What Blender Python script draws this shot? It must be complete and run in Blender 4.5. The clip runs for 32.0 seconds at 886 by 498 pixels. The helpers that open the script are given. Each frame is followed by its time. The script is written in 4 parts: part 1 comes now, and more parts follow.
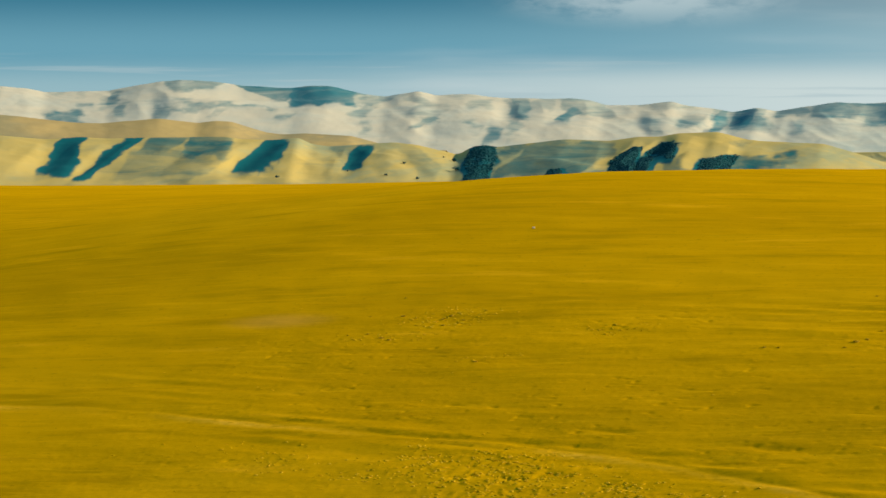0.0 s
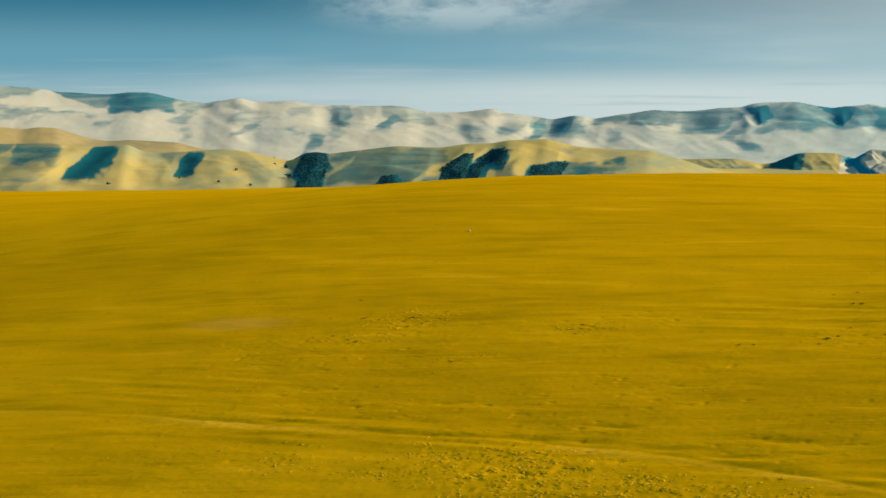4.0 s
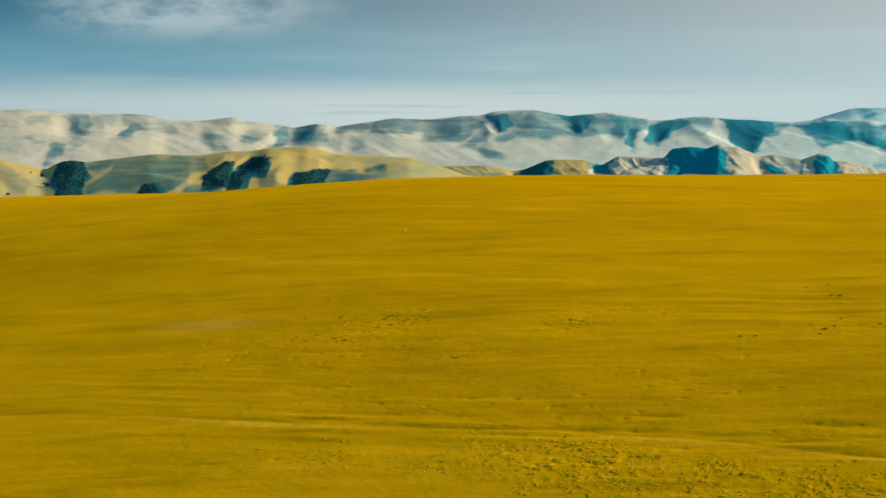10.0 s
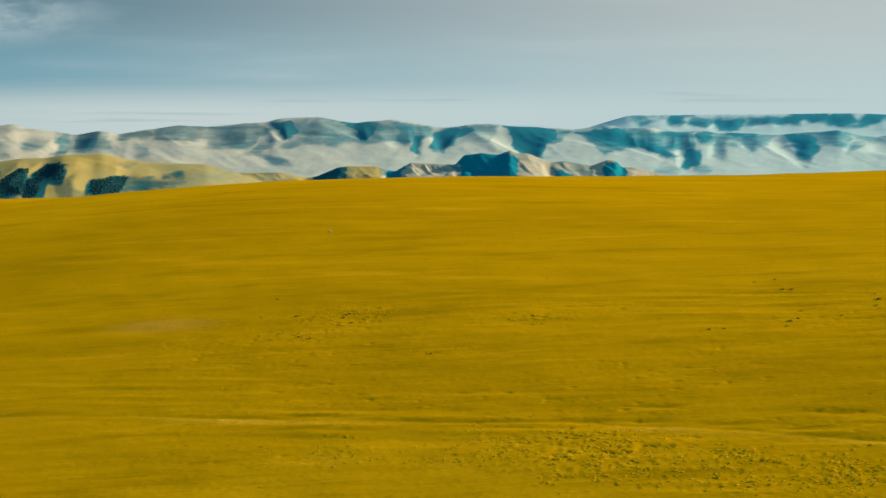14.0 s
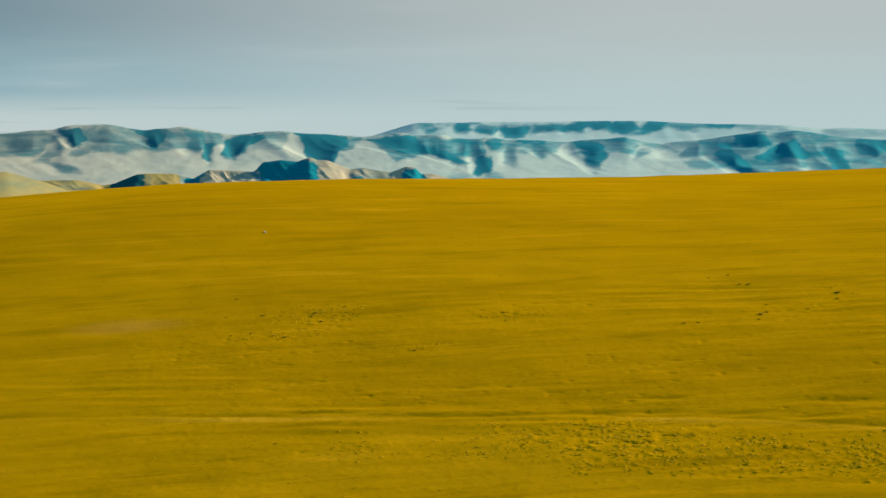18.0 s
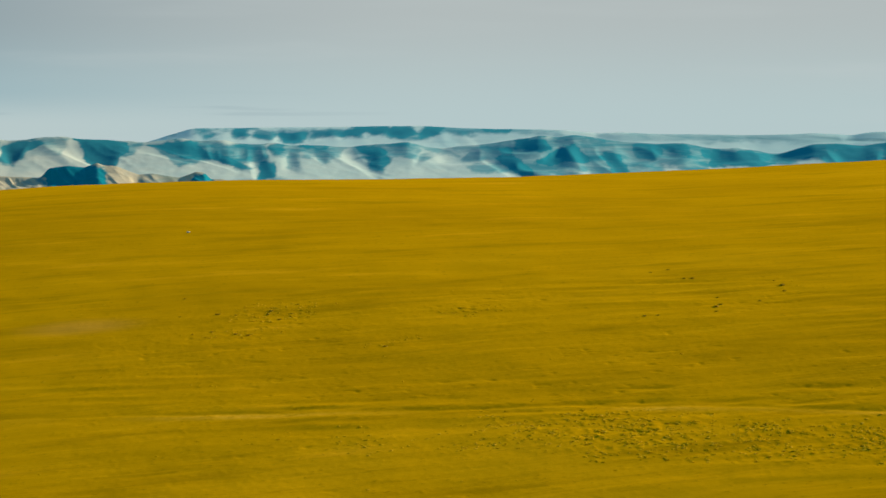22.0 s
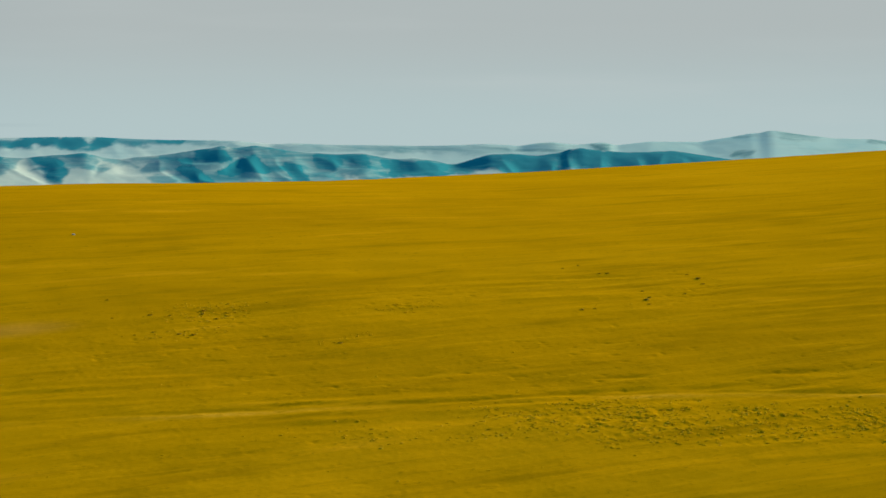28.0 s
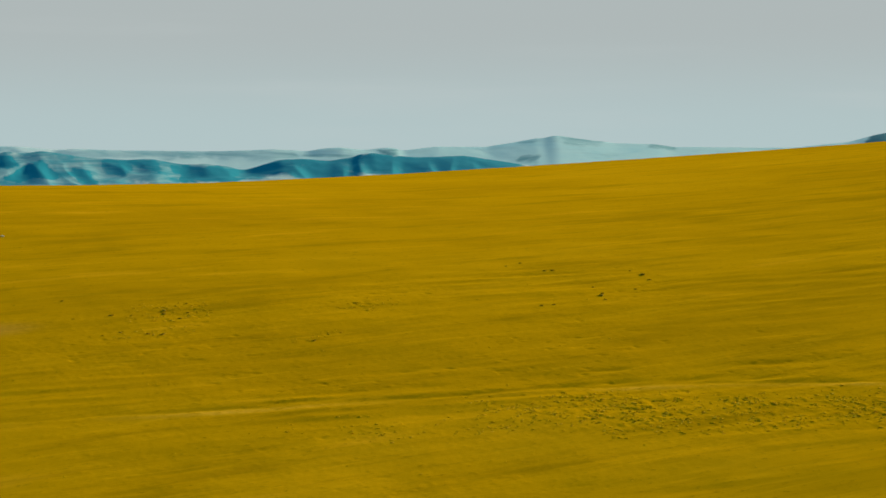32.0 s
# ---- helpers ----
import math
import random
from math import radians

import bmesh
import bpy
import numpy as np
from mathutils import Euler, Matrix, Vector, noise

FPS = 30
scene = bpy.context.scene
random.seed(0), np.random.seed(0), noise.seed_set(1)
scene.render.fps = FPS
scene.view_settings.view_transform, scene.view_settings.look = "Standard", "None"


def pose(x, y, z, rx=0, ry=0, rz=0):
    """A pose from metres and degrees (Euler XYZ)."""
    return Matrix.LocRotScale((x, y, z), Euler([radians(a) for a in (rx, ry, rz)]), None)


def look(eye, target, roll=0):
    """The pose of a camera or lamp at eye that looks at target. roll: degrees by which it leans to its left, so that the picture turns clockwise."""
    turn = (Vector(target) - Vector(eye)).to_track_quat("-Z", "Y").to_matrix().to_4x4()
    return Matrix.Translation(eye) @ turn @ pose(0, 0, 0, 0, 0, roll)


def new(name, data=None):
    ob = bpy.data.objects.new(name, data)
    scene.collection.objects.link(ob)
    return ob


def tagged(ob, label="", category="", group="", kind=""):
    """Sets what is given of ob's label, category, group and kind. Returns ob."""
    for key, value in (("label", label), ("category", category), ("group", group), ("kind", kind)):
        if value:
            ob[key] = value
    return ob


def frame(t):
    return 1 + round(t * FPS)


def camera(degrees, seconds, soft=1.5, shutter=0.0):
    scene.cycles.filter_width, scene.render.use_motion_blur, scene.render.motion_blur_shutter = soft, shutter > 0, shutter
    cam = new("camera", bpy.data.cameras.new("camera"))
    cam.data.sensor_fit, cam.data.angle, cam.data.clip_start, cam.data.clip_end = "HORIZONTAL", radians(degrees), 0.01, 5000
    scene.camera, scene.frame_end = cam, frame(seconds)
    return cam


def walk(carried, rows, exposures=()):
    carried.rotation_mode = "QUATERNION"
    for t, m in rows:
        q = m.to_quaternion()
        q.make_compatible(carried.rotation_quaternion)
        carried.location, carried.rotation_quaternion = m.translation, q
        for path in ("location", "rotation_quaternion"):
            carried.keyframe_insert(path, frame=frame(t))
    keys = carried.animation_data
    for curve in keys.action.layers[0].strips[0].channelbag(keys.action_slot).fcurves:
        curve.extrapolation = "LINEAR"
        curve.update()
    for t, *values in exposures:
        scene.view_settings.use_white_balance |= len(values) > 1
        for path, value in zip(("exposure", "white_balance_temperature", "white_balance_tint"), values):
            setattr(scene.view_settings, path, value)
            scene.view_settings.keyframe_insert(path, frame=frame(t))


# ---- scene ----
# ---------------------------------------------------------------- camera
cam = camera(24.83, 32.0, soft=1.5)
FLIGHT = [  # seconds, x, y, z, degrees looked down, lean, heading clockwise from north
    (0, 83.31, -170.70, 31.27, 4.567, -0.174, -24.610),
    (1, 79.68, -173.55, 31.18, 4.508, -0.148, -23.208),
    (2, 75.87, -176.06, 31.11, 4.466, -0.089, -21.858),
    (3, 71.86, -178.31, 31.02, 4.416, -0.029, -20.534),
    (3.5, 69.78, -179.36, 30.98, 4.391, -0.010, -19.858),
    (5.5, 60.99, -183.15, 30.72, 4.316, 0.014, -17.285),
    (6, 58.68, -184.02, 30.64, 4.303, 0.040, -16.654),
    (7, 53.93, -185.69, 30.46, 4.263, 0.030, -15.348),
    (8, 49.02, -187.28, 30.25, 4.214, 0.013, -14.042),
    (9, 43.95, -188.80, 30.02, 4.166, 0.016, -12.716),
    (9.5, 41.37, -189.54, 29.89, 4.144, 0.023, -12.054),
    (10, 38.75, -190.25, 29.77, 4.111, 0.011, -11.326),
    (10.5, 36.11, -190.95, 29.64, 4.080, 0.019, -10.598),
    (11, 33.44, -191.63, 29.51, 4.052, 0.038, -9.799),
    (11.5, 30.74, -192.29, 29.37, 4.021, 0.051, -8.951),
    (12, 28.02, -192.93, 29.24, 4.000, 0.059, -8.141),
    (13, 22.51, -194.14, 28.97, 3.953, 0.061, -6.503),
    (14, 16.93, -195.25, 28.70, 3.886, 0.053, -4.816),
    (14.5, 14.12, -195.75, 28.57, 3.844, 0.049, -3.971),
    (16.5, 2.80, -197.45, 28.06, 3.731, 0.084, -0.773),
    (17, -0.05, -197.78, 27.94, 3.716, 0.079, 0.004),
    (18, -5.74, -198.32, 27.70, 3.657, 0.071, 1.522),
    (19, -11.42, -198.68, 27.47, 3.613, 0.087, 3.148),
    (20, -17.09, -198.86, 27.23, 3.559, 0.066, 4.784),
    (21, -22.72, -198.83, 27.00, 3.528, 0.023, 6.437),
    (22, -28.32, -198.61, 26.76, 3.493, -0.022, 8.108),
    (23, -33.87, -198.19, 26.52, 3.447, -0.025, 9.763),
    (24, -39.38, -197.57, 26.26, 3.399, -0.007, 11.303),
    (25, -44.85, -196.76, 26.00, 3.356, 0.019, 12.944),
    (25.5, -47.56, -196.29, 25.86, 3.324, 0.015, 13.756),
    (27.5, -58.32, -194.04, 25.30, 3.196, -0.014, 17.001),
    (28, -60.99, -193.40, 25.16, 3.167, -0.029, 17.785),
    (29, -66.33, -192.04, 24.89, 3.120, -0.039, 19.321),
    (30, -71.66, -190.64, 24.65, 3.065, -0.083, 20.838),
    (31, -77.01, -189.22, 24.47, 3.036, -0.077, 22.501),
    (32, -82.40, -187.84, 24.38, 3.016, -0.097, 24.114),

]
walk(cam, [(t, pose(x, y, z, 90 - down, -lean, -head)) for t, x, y, z, down, lean, head in FLIGHT],
     exposures=[(0, 0.36), (14, 0.24), (32, 0.10)])

# ---------------------------------------------------------------- light
SUN_HEIGHT, SUN_NORTH = 22.0, 62.0      # degrees above the horizon, degrees clockwise from north

world = bpy.data.worlds.new("sky")
scene.world = world
world.use_nodes = True
wn, wl = world.node_tree.nodes, world.node_tree.links
wn.clear()


def sky_node(kind, links=(), **sets):
    n = wn.new(kind)
    for key, v in sets.items():
        n.inputs[key].default_value = v
    for sock, out in links:
        wl.new(out, n.inputs[sock])
    return n


def sky_range(fac, lo, hi):
    n = sky_node("ShaderNodeMapRange", [(0, fac)])
    n.interpolation_type = "SMOOTHSTEP"
    n.inputs["From Min"].default_value, n.inputs["From Max"].default_value = lo, hi
    return n.outputs[0]


def sky_mix(fac, a, b, how="MIX"):
    n = wn.new("ShaderNodeMix")
    n.data_type, n.blend_type = "RGBA", how
    for sock, v in ((n.inputs[0], fac), (n.inputs[6], a), (n.inputs[7], b)):
        if isinstance(v, float):
            sock.default_value = v
        elif isinstance(v, tuple):
            sock.default_value = (*v, 1)
        else:
            wl.new(v, sock)
    return n.outputs[2]


w_sky = sky_node("ShaderNodeTexSky")
w_sky.sky_type = "NISHITA"
w_sky.sun_disc = False
w_sky.sun_elevation = radians(SUN_HEIGHT)
w_sky.sun_rotation = radians(SUN_NORTH)
w_sky.air_density, w_sky.dust_density, w_sky.ozone_density = 1.2, 0.6, 4.0
clear_sky = sky_node("ShaderNodeBackground", [("Color", sky_mix(1.0, w_sky.outputs[0], (0.58, 1.0, 0.86), "MULTIPLY"))], Strength=0.105)

# haze and thin cloud low over the horizon: deep teal in the west, pale grey towards the sun
way = sky_node("ShaderNodeTexCoord").outputs["Generated"]
axis = sky_node("ShaderNodeSeparateXYZ", [(0, way)])
east = sky_range(axis.outputs["X"], -0.46, 0.16)
up = axis.outputs["Z"]
cloud_map = sky_node("ShaderNodeMapping", [("Vector", way)])
cloud_map.inputs["Scale"].default_value = (4.0, 4.0, 40.0)
veil = sky_node("ShaderNodeTexNoise", [("Vector", cloud_map.outputs[0])], Scale=1.0, Detail=4.0, Roughness=0.5).outputs["Fac"]
low_bank = sky_mix(sky_range(axis.outputs["X"], -0.52, -0.20), (0.26, 0.42, 0.47), (0.53, 0.61, 0.60))
west_sky = sky_mix(sky_range(up, 0.0, 0.018), low_bank, (0.125, 0.31, 0.40))
west_sky = sky_mix(sky_range(up, 0.018, 0.055), west_sky, (0.022, 0.14, 0.22))
east_sky = sky_mix(sky_range(up, 0.0, 0.06), (0.47, 0.59, 0.60), (0.455, 0.51, 0.51))
haze_colour = sky_mix(east, west_sky, east_sky)
haze_colour = sky_mix(sky_range(veil, 0.50, 1.05), haze_colour, (0.56, 0.62, 0.62))
# thin grey streaks lying along the horizon and one loose white cloud in the north-west
streak_map = sky_node("ShaderNodeMapping", [("Vector", way)])
streak_map.inputs["Scale"].default_value = (9.0, 9.0, 260.0)
streaks = sky_node("ShaderNodeTexNoise", [("Vector", streak_map.outputs[0])], Scale=1.0, Detail=3.0, Roughness=0.5).outputs["Fac"]
low = sky_mix(sky_range(up, 0.020, 0.008), (0.0, 0.0, 0.0), (0.55, 0.55, 0.55))
streak_fac = sky_mix(1.0, low, sky_mix(sky_range(streaks, 0.56, 0.70), (0.0, 0.0, 0.0), (1.0, 1.0, 1.0)), "MULTIPLY")
haze_colour = sky_mix(sky_range(axis.outputs["X"], 0.16, 0.0), haze_colour, sky_mix(streak_fac, haze_colour, (0.36, 0.47, 0.50)))
puff_map = sky_node("ShaderNodeMapping", [("Vector", way)])
puff_map.inputs["Scale"].default_value = (22.0, 22.0, 60.0)
puffs = sky_node("ShaderNodeTexNoise", [("Vector", puff_map.outputs[0])], Scale=1.0, Detail=6.0, Roughness=0.6).outputs["Fac"]
spot_map = sky_node("ShaderNodeMapping", [("Vector", way)])
spot_map.inputs["Scale"].default_value = (1 / 0.095, 0.0, 1 / 0.022)
spot = sky_node("ShaderNodeVectorMath", [(0, spot_map.outputs[0])])
spot.operation = "DISTANCE"
spot.inputs[1].default_value = (-0.32 / 0.095, 0, 0.048 / 0.022)
cloud_fac = sky_mix(1.0, sky_mix(sky_range(spot.outputs["Value"], 1.0, 0.25), (0.0, 0.0, 0.0), (0.62, 0.62, 0.62)),
                    sky_mix(sky_range(puffs, 0.38, 0.62), (0.12, 0.12, 0.12), (1.0, 1.0, 1.0)), "MULTIPLY")
haze_colour = sky_mix(cloud_fac, haze_colour, (0.50, 0.60, 0.61))
haze = sky_node("ShaderNodeBackground", [("Color", haze_colour)], Strength=0.88)
both = wn.new("ShaderNodeMixShader")
wl.new(sky_range(up, 0.085, 0.19), both.inputs[0])
wl.new(haze.outputs[0], both.inputs[1])
wl.new(clear_sky.outputs[0], both.inputs[2])
w_out = sky_node("ShaderNodeOutputWorld", [("Surface", both.outputs[0])])

sun = new("sun", bpy.data.lights.new("sun", "SUN"))
sun.data.energy, sun.data.angle, sun.data.color = 5.0, radians(0.6), (1.0, 0.82, 0.54)
sun_dir = Vector((math.sin(radians(SUN_NORTH)) * math.cos(radians(SUN_HEIGHT)),
                  math.cos(radians(SUN_NORTH)) * math.cos(radians(SUN_HEIGHT)), math.sin(radians(SUN_HEIGHT))))
sun.matrix_world = look(sun_dir * 300, (0, 0, 0))

# ---------------------------------------------------------------- tools
def hashed(ix, iy, seed):
    h = (ix.astype(np.int64) * 374761393 + iy.astype(np.int64) * 668265263 + seed * 974634777) & 0x7FFFFFFF
    h = ((h ^ (h >> 13)) * 1274126177) & 0x7FFFFFFF
    return ((h ^ (h >> 16)) & 0xFFFF) / 65535.0


def vnoise(x, y, seed=0):
    """Smooth value noise between -1 and 1 on numpy arrays."""
    x, y = np.asarray(x, float), np.asarray(y, float)
    ix, iy = np.floor(x), np.floor(y)
    fx, fy = x - ix, y - iy
    fx, fy = fx * fx * (3 - 2 * fx), fy * fy * (3 - 2 * fy)
    a, b = hashed(ix, iy, seed), hashed(ix + 1, iy, seed)
    c, d = hashed(ix, iy + 1, seed), hashed(ix + 1, iy + 1, seed)
    return 2 * (a + (b - a) * fx + (c - a) * fy + (a - b - c + d) * fx * fy) - 1


def fbm(x, y, seed=0, octaves=4, gain=0.5):
    total, amp = 0.0, 1.0
    for k in range(octaves):
        total = total + amp * vnoise(x * 2 ** k + 17.3 * k, y * 2 ** k - 9.1 * k, seed + k)
        amp *= gain
    return total


def smooth(a, b, v):
    s = np.clip((v - a) / (b - a), 0, 1)
    return s * s * (3 - 2 * s)


def grid_mesh(name, X, Y, Z, material):
    """A sheet of quads over equal-shaped arrays of coordinates."""
    ny, nx = X.shape
    co = np.stack([X, Y, Z], -1).reshape(-1, 3)
    k = np.arange(ny * nx).reshape(ny, nx)
    quads = np.stack([k[:-1, :-1], k[:-1, 1:], k[1:, 1:], k[1:, :-1]], -1).reshape(-1, 4)
    me = bpy.data.meshes.new(name)
    me.vertices.add(len(co))
    me.vertices.foreach_set("co", co.astype(np.float32).ravel())
    me.loops.add(quads.size)
    me.loops.foreach_set("vertex_index", quads.astype(np.int32).ravel())
    me.polygons.add(len(quads))
    me.polygons.foreach_set("loop_start", np.arange(0, quads.size, 4, dtype=np.int32))
    me.polygons.foreach_set("use_smooth", np.ones(len(quads), bool))
    me.update(calc_edges=True)
    me.materials.append(material)
    return me


class Nodes:
    """Short hand for a node material."""

    def __init__(self, name):
        self.mat = bpy.data.materials.new(name)
        self.mat.use_nodes = True
        self.t = self.mat.node_tree
        self.bsdf = self.t.nodes["Principled BSDF"]
        self.pos = self.t.nodes.new("ShaderNodeNewGeometry").outputs["Position"]

    def add(self, kind, **sets):
        n = self.t.nodes.new(kind)
        for key, v in sets.items():
            if key in n.inputs:
                n.inputs[key].default_value = v
        return n

    def link(self, a, b):
        self.t.links.new(a, b)

    def scaled(self, s):
        n = self.add("ShaderNodeMapping")
        n.inputs["Scale"].default_value = s
        self.link(self.pos, n.inputs["Vector"])
        return n.outputs[0]

    def noise(self, s, detail=4.0, rough=0.55, distortion=0.0):
        n = self.add("ShaderNodeTexNoise", Detail=detail, Roughness=rough, Distortion=distortion)
        n.inputs["Scale"].default_value = 1.0
        self.link(self.scaled(s), n.inputs["Vector"])
        return n.outputs["Fac"]

    def ramp(self, fac, *stops):
        n = self.add("ShaderNodeValToRGB")
        e = n.color_ramp.elements
        while len(e) < len(stops):
            e.new(0.5)
        for el, (p, c) in zip(e, stops):
            el.position = p
            el.color = (*c, 1) if len(c) == 3 else c
        self.link(fac, n.inputs[0])
        return n.outputs[0]

    def mask(self, fac, lo, hi):
        n = self.add("ShaderNodeMapRange")
        n.interpolation_type = "SMOOTHSTEP"
        n.inputs["From Min"].default_value, n.inputs["From Max"].default_value = lo, hi
        self.link(fac, n.inputs[0])
        return n.outputs[0]

    def mix(self, fac, a, b, how="MIX"):
        n = self.add("ShaderNodeMix")
        n.data_type, n.blend_type = "RGBA", how
        for sock, v in ((n.inputs[0], fac), (n.inputs[6], a), (n.inputs[7], b)):
            if isinstance(v, (int, float)):
                sock.default_value = v
            elif isinstance(v, tuple):
                sock.default_value = (*v, 1)
            else:
                self.link(v, sock)
        return n.outputs[2]

    def times(self, a, b):
        n = self.add("ShaderNodeMath")
        n.operation = "MULTIPLY"
        for sock, v in ((n.inputs[0], a), (n.inputs[1], b)):
            if isinstance(v, (int, float)):
                sock.default_value = v
            else:
                self.link(v, sock)
        return n.outputs[0]

    def done(self, colour, rough=0.9, bump=None, strength=0.3, distance=0.1, shine=0.15):
        if isinstance(colour, tuple):
            self.bsdf.inputs["Base Color"].default_value = (*colour, 1)
        else:
            self.link(colour, self.bsdf.inputs["Base Color"])
        self.bsdf.inputs["Roughness"].default_value = rough
        self.bsdf.inputs["Specular IOR Level"].default_value = shine
        if bump is not None:
            n = self.add("ShaderNodeBump", Strength=strength, Distance=distance)
            self.link(bump, n.inputs["Height"])
            self.link(n.outputs[0], self.bsdf.inputs["Normal"])
        return self.mat

# ---------------------------------------------------------------- materials
def meadow_material():
    m = Nodes("meadow_grass")
    broad = m.noise((0.012, 0.02, 0.02), 3)
    mid = m.noise((0.035, 0.22, 0.1), 5, 0.6)
    fine = m.noise((1.1, 1.6, 1.3), 5, 0.65)
    c = m.ramp(broad, (0.3, (0.53, 0.278, 0.001)), (0.55, (0.64, 0.335, 0.001)), (0.75, (0.71, 0.375, 0.003)))
    c = m.mix(m.mask(mid, 0.50, 0.72), c, (0.48, 0.259, 0.001))
    c = m.mix(m.times(m.mask(mid, 0.42, 0.28), 0.6), c, (0.80, 0.407, 0.008))
    c = m.mix(m.mask(fine, 0.55, 0.8), c, (0.38, 0.204, 0.002))
    lines = m.noise((0.07, 0.85, 0.4), 5, 0.65, 0.6)
    c = m.mix(m.times(m.mask(lines, 0.52, 0.72), 0.4), c, (0.84, 0.444, 0.006))
    c = m.mix(m.times(m.mask(lines, 0.46, 0.28), 0.4), c, (0.42, 0.217, 0.002))
    # a trodden, pinkish bare spot in the west of the slope
    spot = m.add("ShaderNodeVectorMath")
    spot.operation = "DISTANCE"
    m.link(m.scaled((0.1, 0.22, 0.0)), spot.inputs[0])
    spot.inputs[1].default_value = (-3.75, 9.8, 0)
    c = m.mix(m.times(m.mask(spot.outputs["Value"], 1.0, 0.1), 0.35), c, (0.74, 0.370, 0.06))
    # the trodden strip of the cattle trail
    trod = m.add("ShaderNodeAttribute")
    trod.attribute_name = "trod"
    c = m.mix(m.times(trod.outputs["Fac"], m.mask(fine, 0.75, 0.35)), c, (0.86, 0.463, 0.03))
    # the pale dry floor of the valley beyond
    far = m.add("ShaderNodeVectorMath")
    far.operation = "DISTANCE"
    m.link(m.pos, far.inputs[0])
    far.inputs[1].default_value = (0, 60, 0)
    valley = m.mix(m.noise((0.004, 0.004, 0.01), 5), (0.56, 0.44, 0.26), (0.48, 0.40, 0.25))
    c = m.mix(m.mask(far.outputs["Value"], 560, 900), c, valley)
    return m.done(c, 0.95, fine, 0.35, 0.10, 0.0)


def hill_material(name, light, dark, patch, scrub_shade, amount, size=1.0, east=None, span=(-900, 450)):
    """Dry grass with greener patches; the last colour paints in shaded gully walls and brush. east: the colours that it
    turns to in the east (over span), with the haze of distance put into them."""
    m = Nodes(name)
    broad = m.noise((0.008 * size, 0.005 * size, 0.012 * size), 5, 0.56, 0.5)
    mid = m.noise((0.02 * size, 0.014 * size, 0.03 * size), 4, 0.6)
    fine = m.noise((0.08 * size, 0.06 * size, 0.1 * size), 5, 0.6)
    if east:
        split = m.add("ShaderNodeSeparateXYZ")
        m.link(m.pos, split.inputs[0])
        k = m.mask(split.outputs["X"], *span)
        light, dark, patch, scrub_shade = (m.mix(k, a, b) for a, b in zip((light, dark, patch, scrub_shade), east))
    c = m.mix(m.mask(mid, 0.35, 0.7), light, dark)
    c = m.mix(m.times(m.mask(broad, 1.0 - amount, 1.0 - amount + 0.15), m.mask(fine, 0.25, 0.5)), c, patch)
    weight = m.add("ShaderNodeAttribute")
    weight.attribute_name = "scrub_shade"
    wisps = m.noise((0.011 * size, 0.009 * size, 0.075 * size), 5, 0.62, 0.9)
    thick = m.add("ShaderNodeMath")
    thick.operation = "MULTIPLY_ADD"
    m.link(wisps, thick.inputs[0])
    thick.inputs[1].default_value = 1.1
    m.link(weight.outputs["Fac"], thick.inputs[2])
    c = m.mix(m.mask(thick.outputs[0], 0.52, 1.38), c, scrub_shade)
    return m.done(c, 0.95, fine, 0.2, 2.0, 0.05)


GRASS = meadow_material()
# last colour of each: painted shade of gully walls, with brush on the yellow hills
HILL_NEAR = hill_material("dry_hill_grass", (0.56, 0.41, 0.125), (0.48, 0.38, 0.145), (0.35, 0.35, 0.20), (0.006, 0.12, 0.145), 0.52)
# paler and bluer than bare soil: distance haze is mixed into these colours
HILL_LONG = hill_material("hazy_hill_soil", (0.61, 0.55, 0.44), (0.54, 0.53, 0.46), (0.44, 0.49, 0.46), (0.04, 0.18, 0.23), 0.35, 0.8,
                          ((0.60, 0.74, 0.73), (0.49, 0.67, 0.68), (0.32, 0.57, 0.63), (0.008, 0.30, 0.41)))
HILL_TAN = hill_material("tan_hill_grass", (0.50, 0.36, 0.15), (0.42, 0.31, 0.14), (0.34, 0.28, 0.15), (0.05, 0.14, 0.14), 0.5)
# the dark teal is the west wall's shade, painted over the clay
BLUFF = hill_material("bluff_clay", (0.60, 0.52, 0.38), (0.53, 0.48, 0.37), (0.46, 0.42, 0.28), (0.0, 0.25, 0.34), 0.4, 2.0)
# horizon mist is part of these pale blue colours
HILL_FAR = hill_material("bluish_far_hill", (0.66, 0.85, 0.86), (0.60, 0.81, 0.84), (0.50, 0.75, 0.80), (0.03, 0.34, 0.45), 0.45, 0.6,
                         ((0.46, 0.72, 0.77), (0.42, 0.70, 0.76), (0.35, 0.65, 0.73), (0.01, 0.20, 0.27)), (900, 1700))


def leaf_material(name, dark, light):
    m = Nodes(name)
    spot = m.noise((0.35, 0.35, 0.35), 3)
    return m.done(m.ramp(spot, (0.35, dark), (0.65, light)), 0.9)


def tussock_material():
    """Thin dry blades, which let the low sun shine through."""
    m = Nodes("tussock_grass")
    pick = m.add("ShaderNodeNewGeometry").outputs["Random Per Island"]
    c = m.ramp(pick, (0.0, (0.66, 0.370, 0.004)), (0.5, (0.78, 0.435, 0.01)), (1.0, (0.88, 0.509, 0.03)))
    thin = m.add("ShaderNodeBsdfTranslucent")
    m.link(c, thin.inputs["Color"])
    both = m.add("ShaderNodeMixShader")
    both.inputs[0].default_value = 0.12
    m.link(m.bsdf.outputs[0], both.inputs[1])
    m.link(thin.outputs[0], both.inputs[2])
    m.link(both.outputs[0], m.t.nodes["Material Output"].inputs["Surface"])
    return m.done(c, 0.95, shine=0.0)


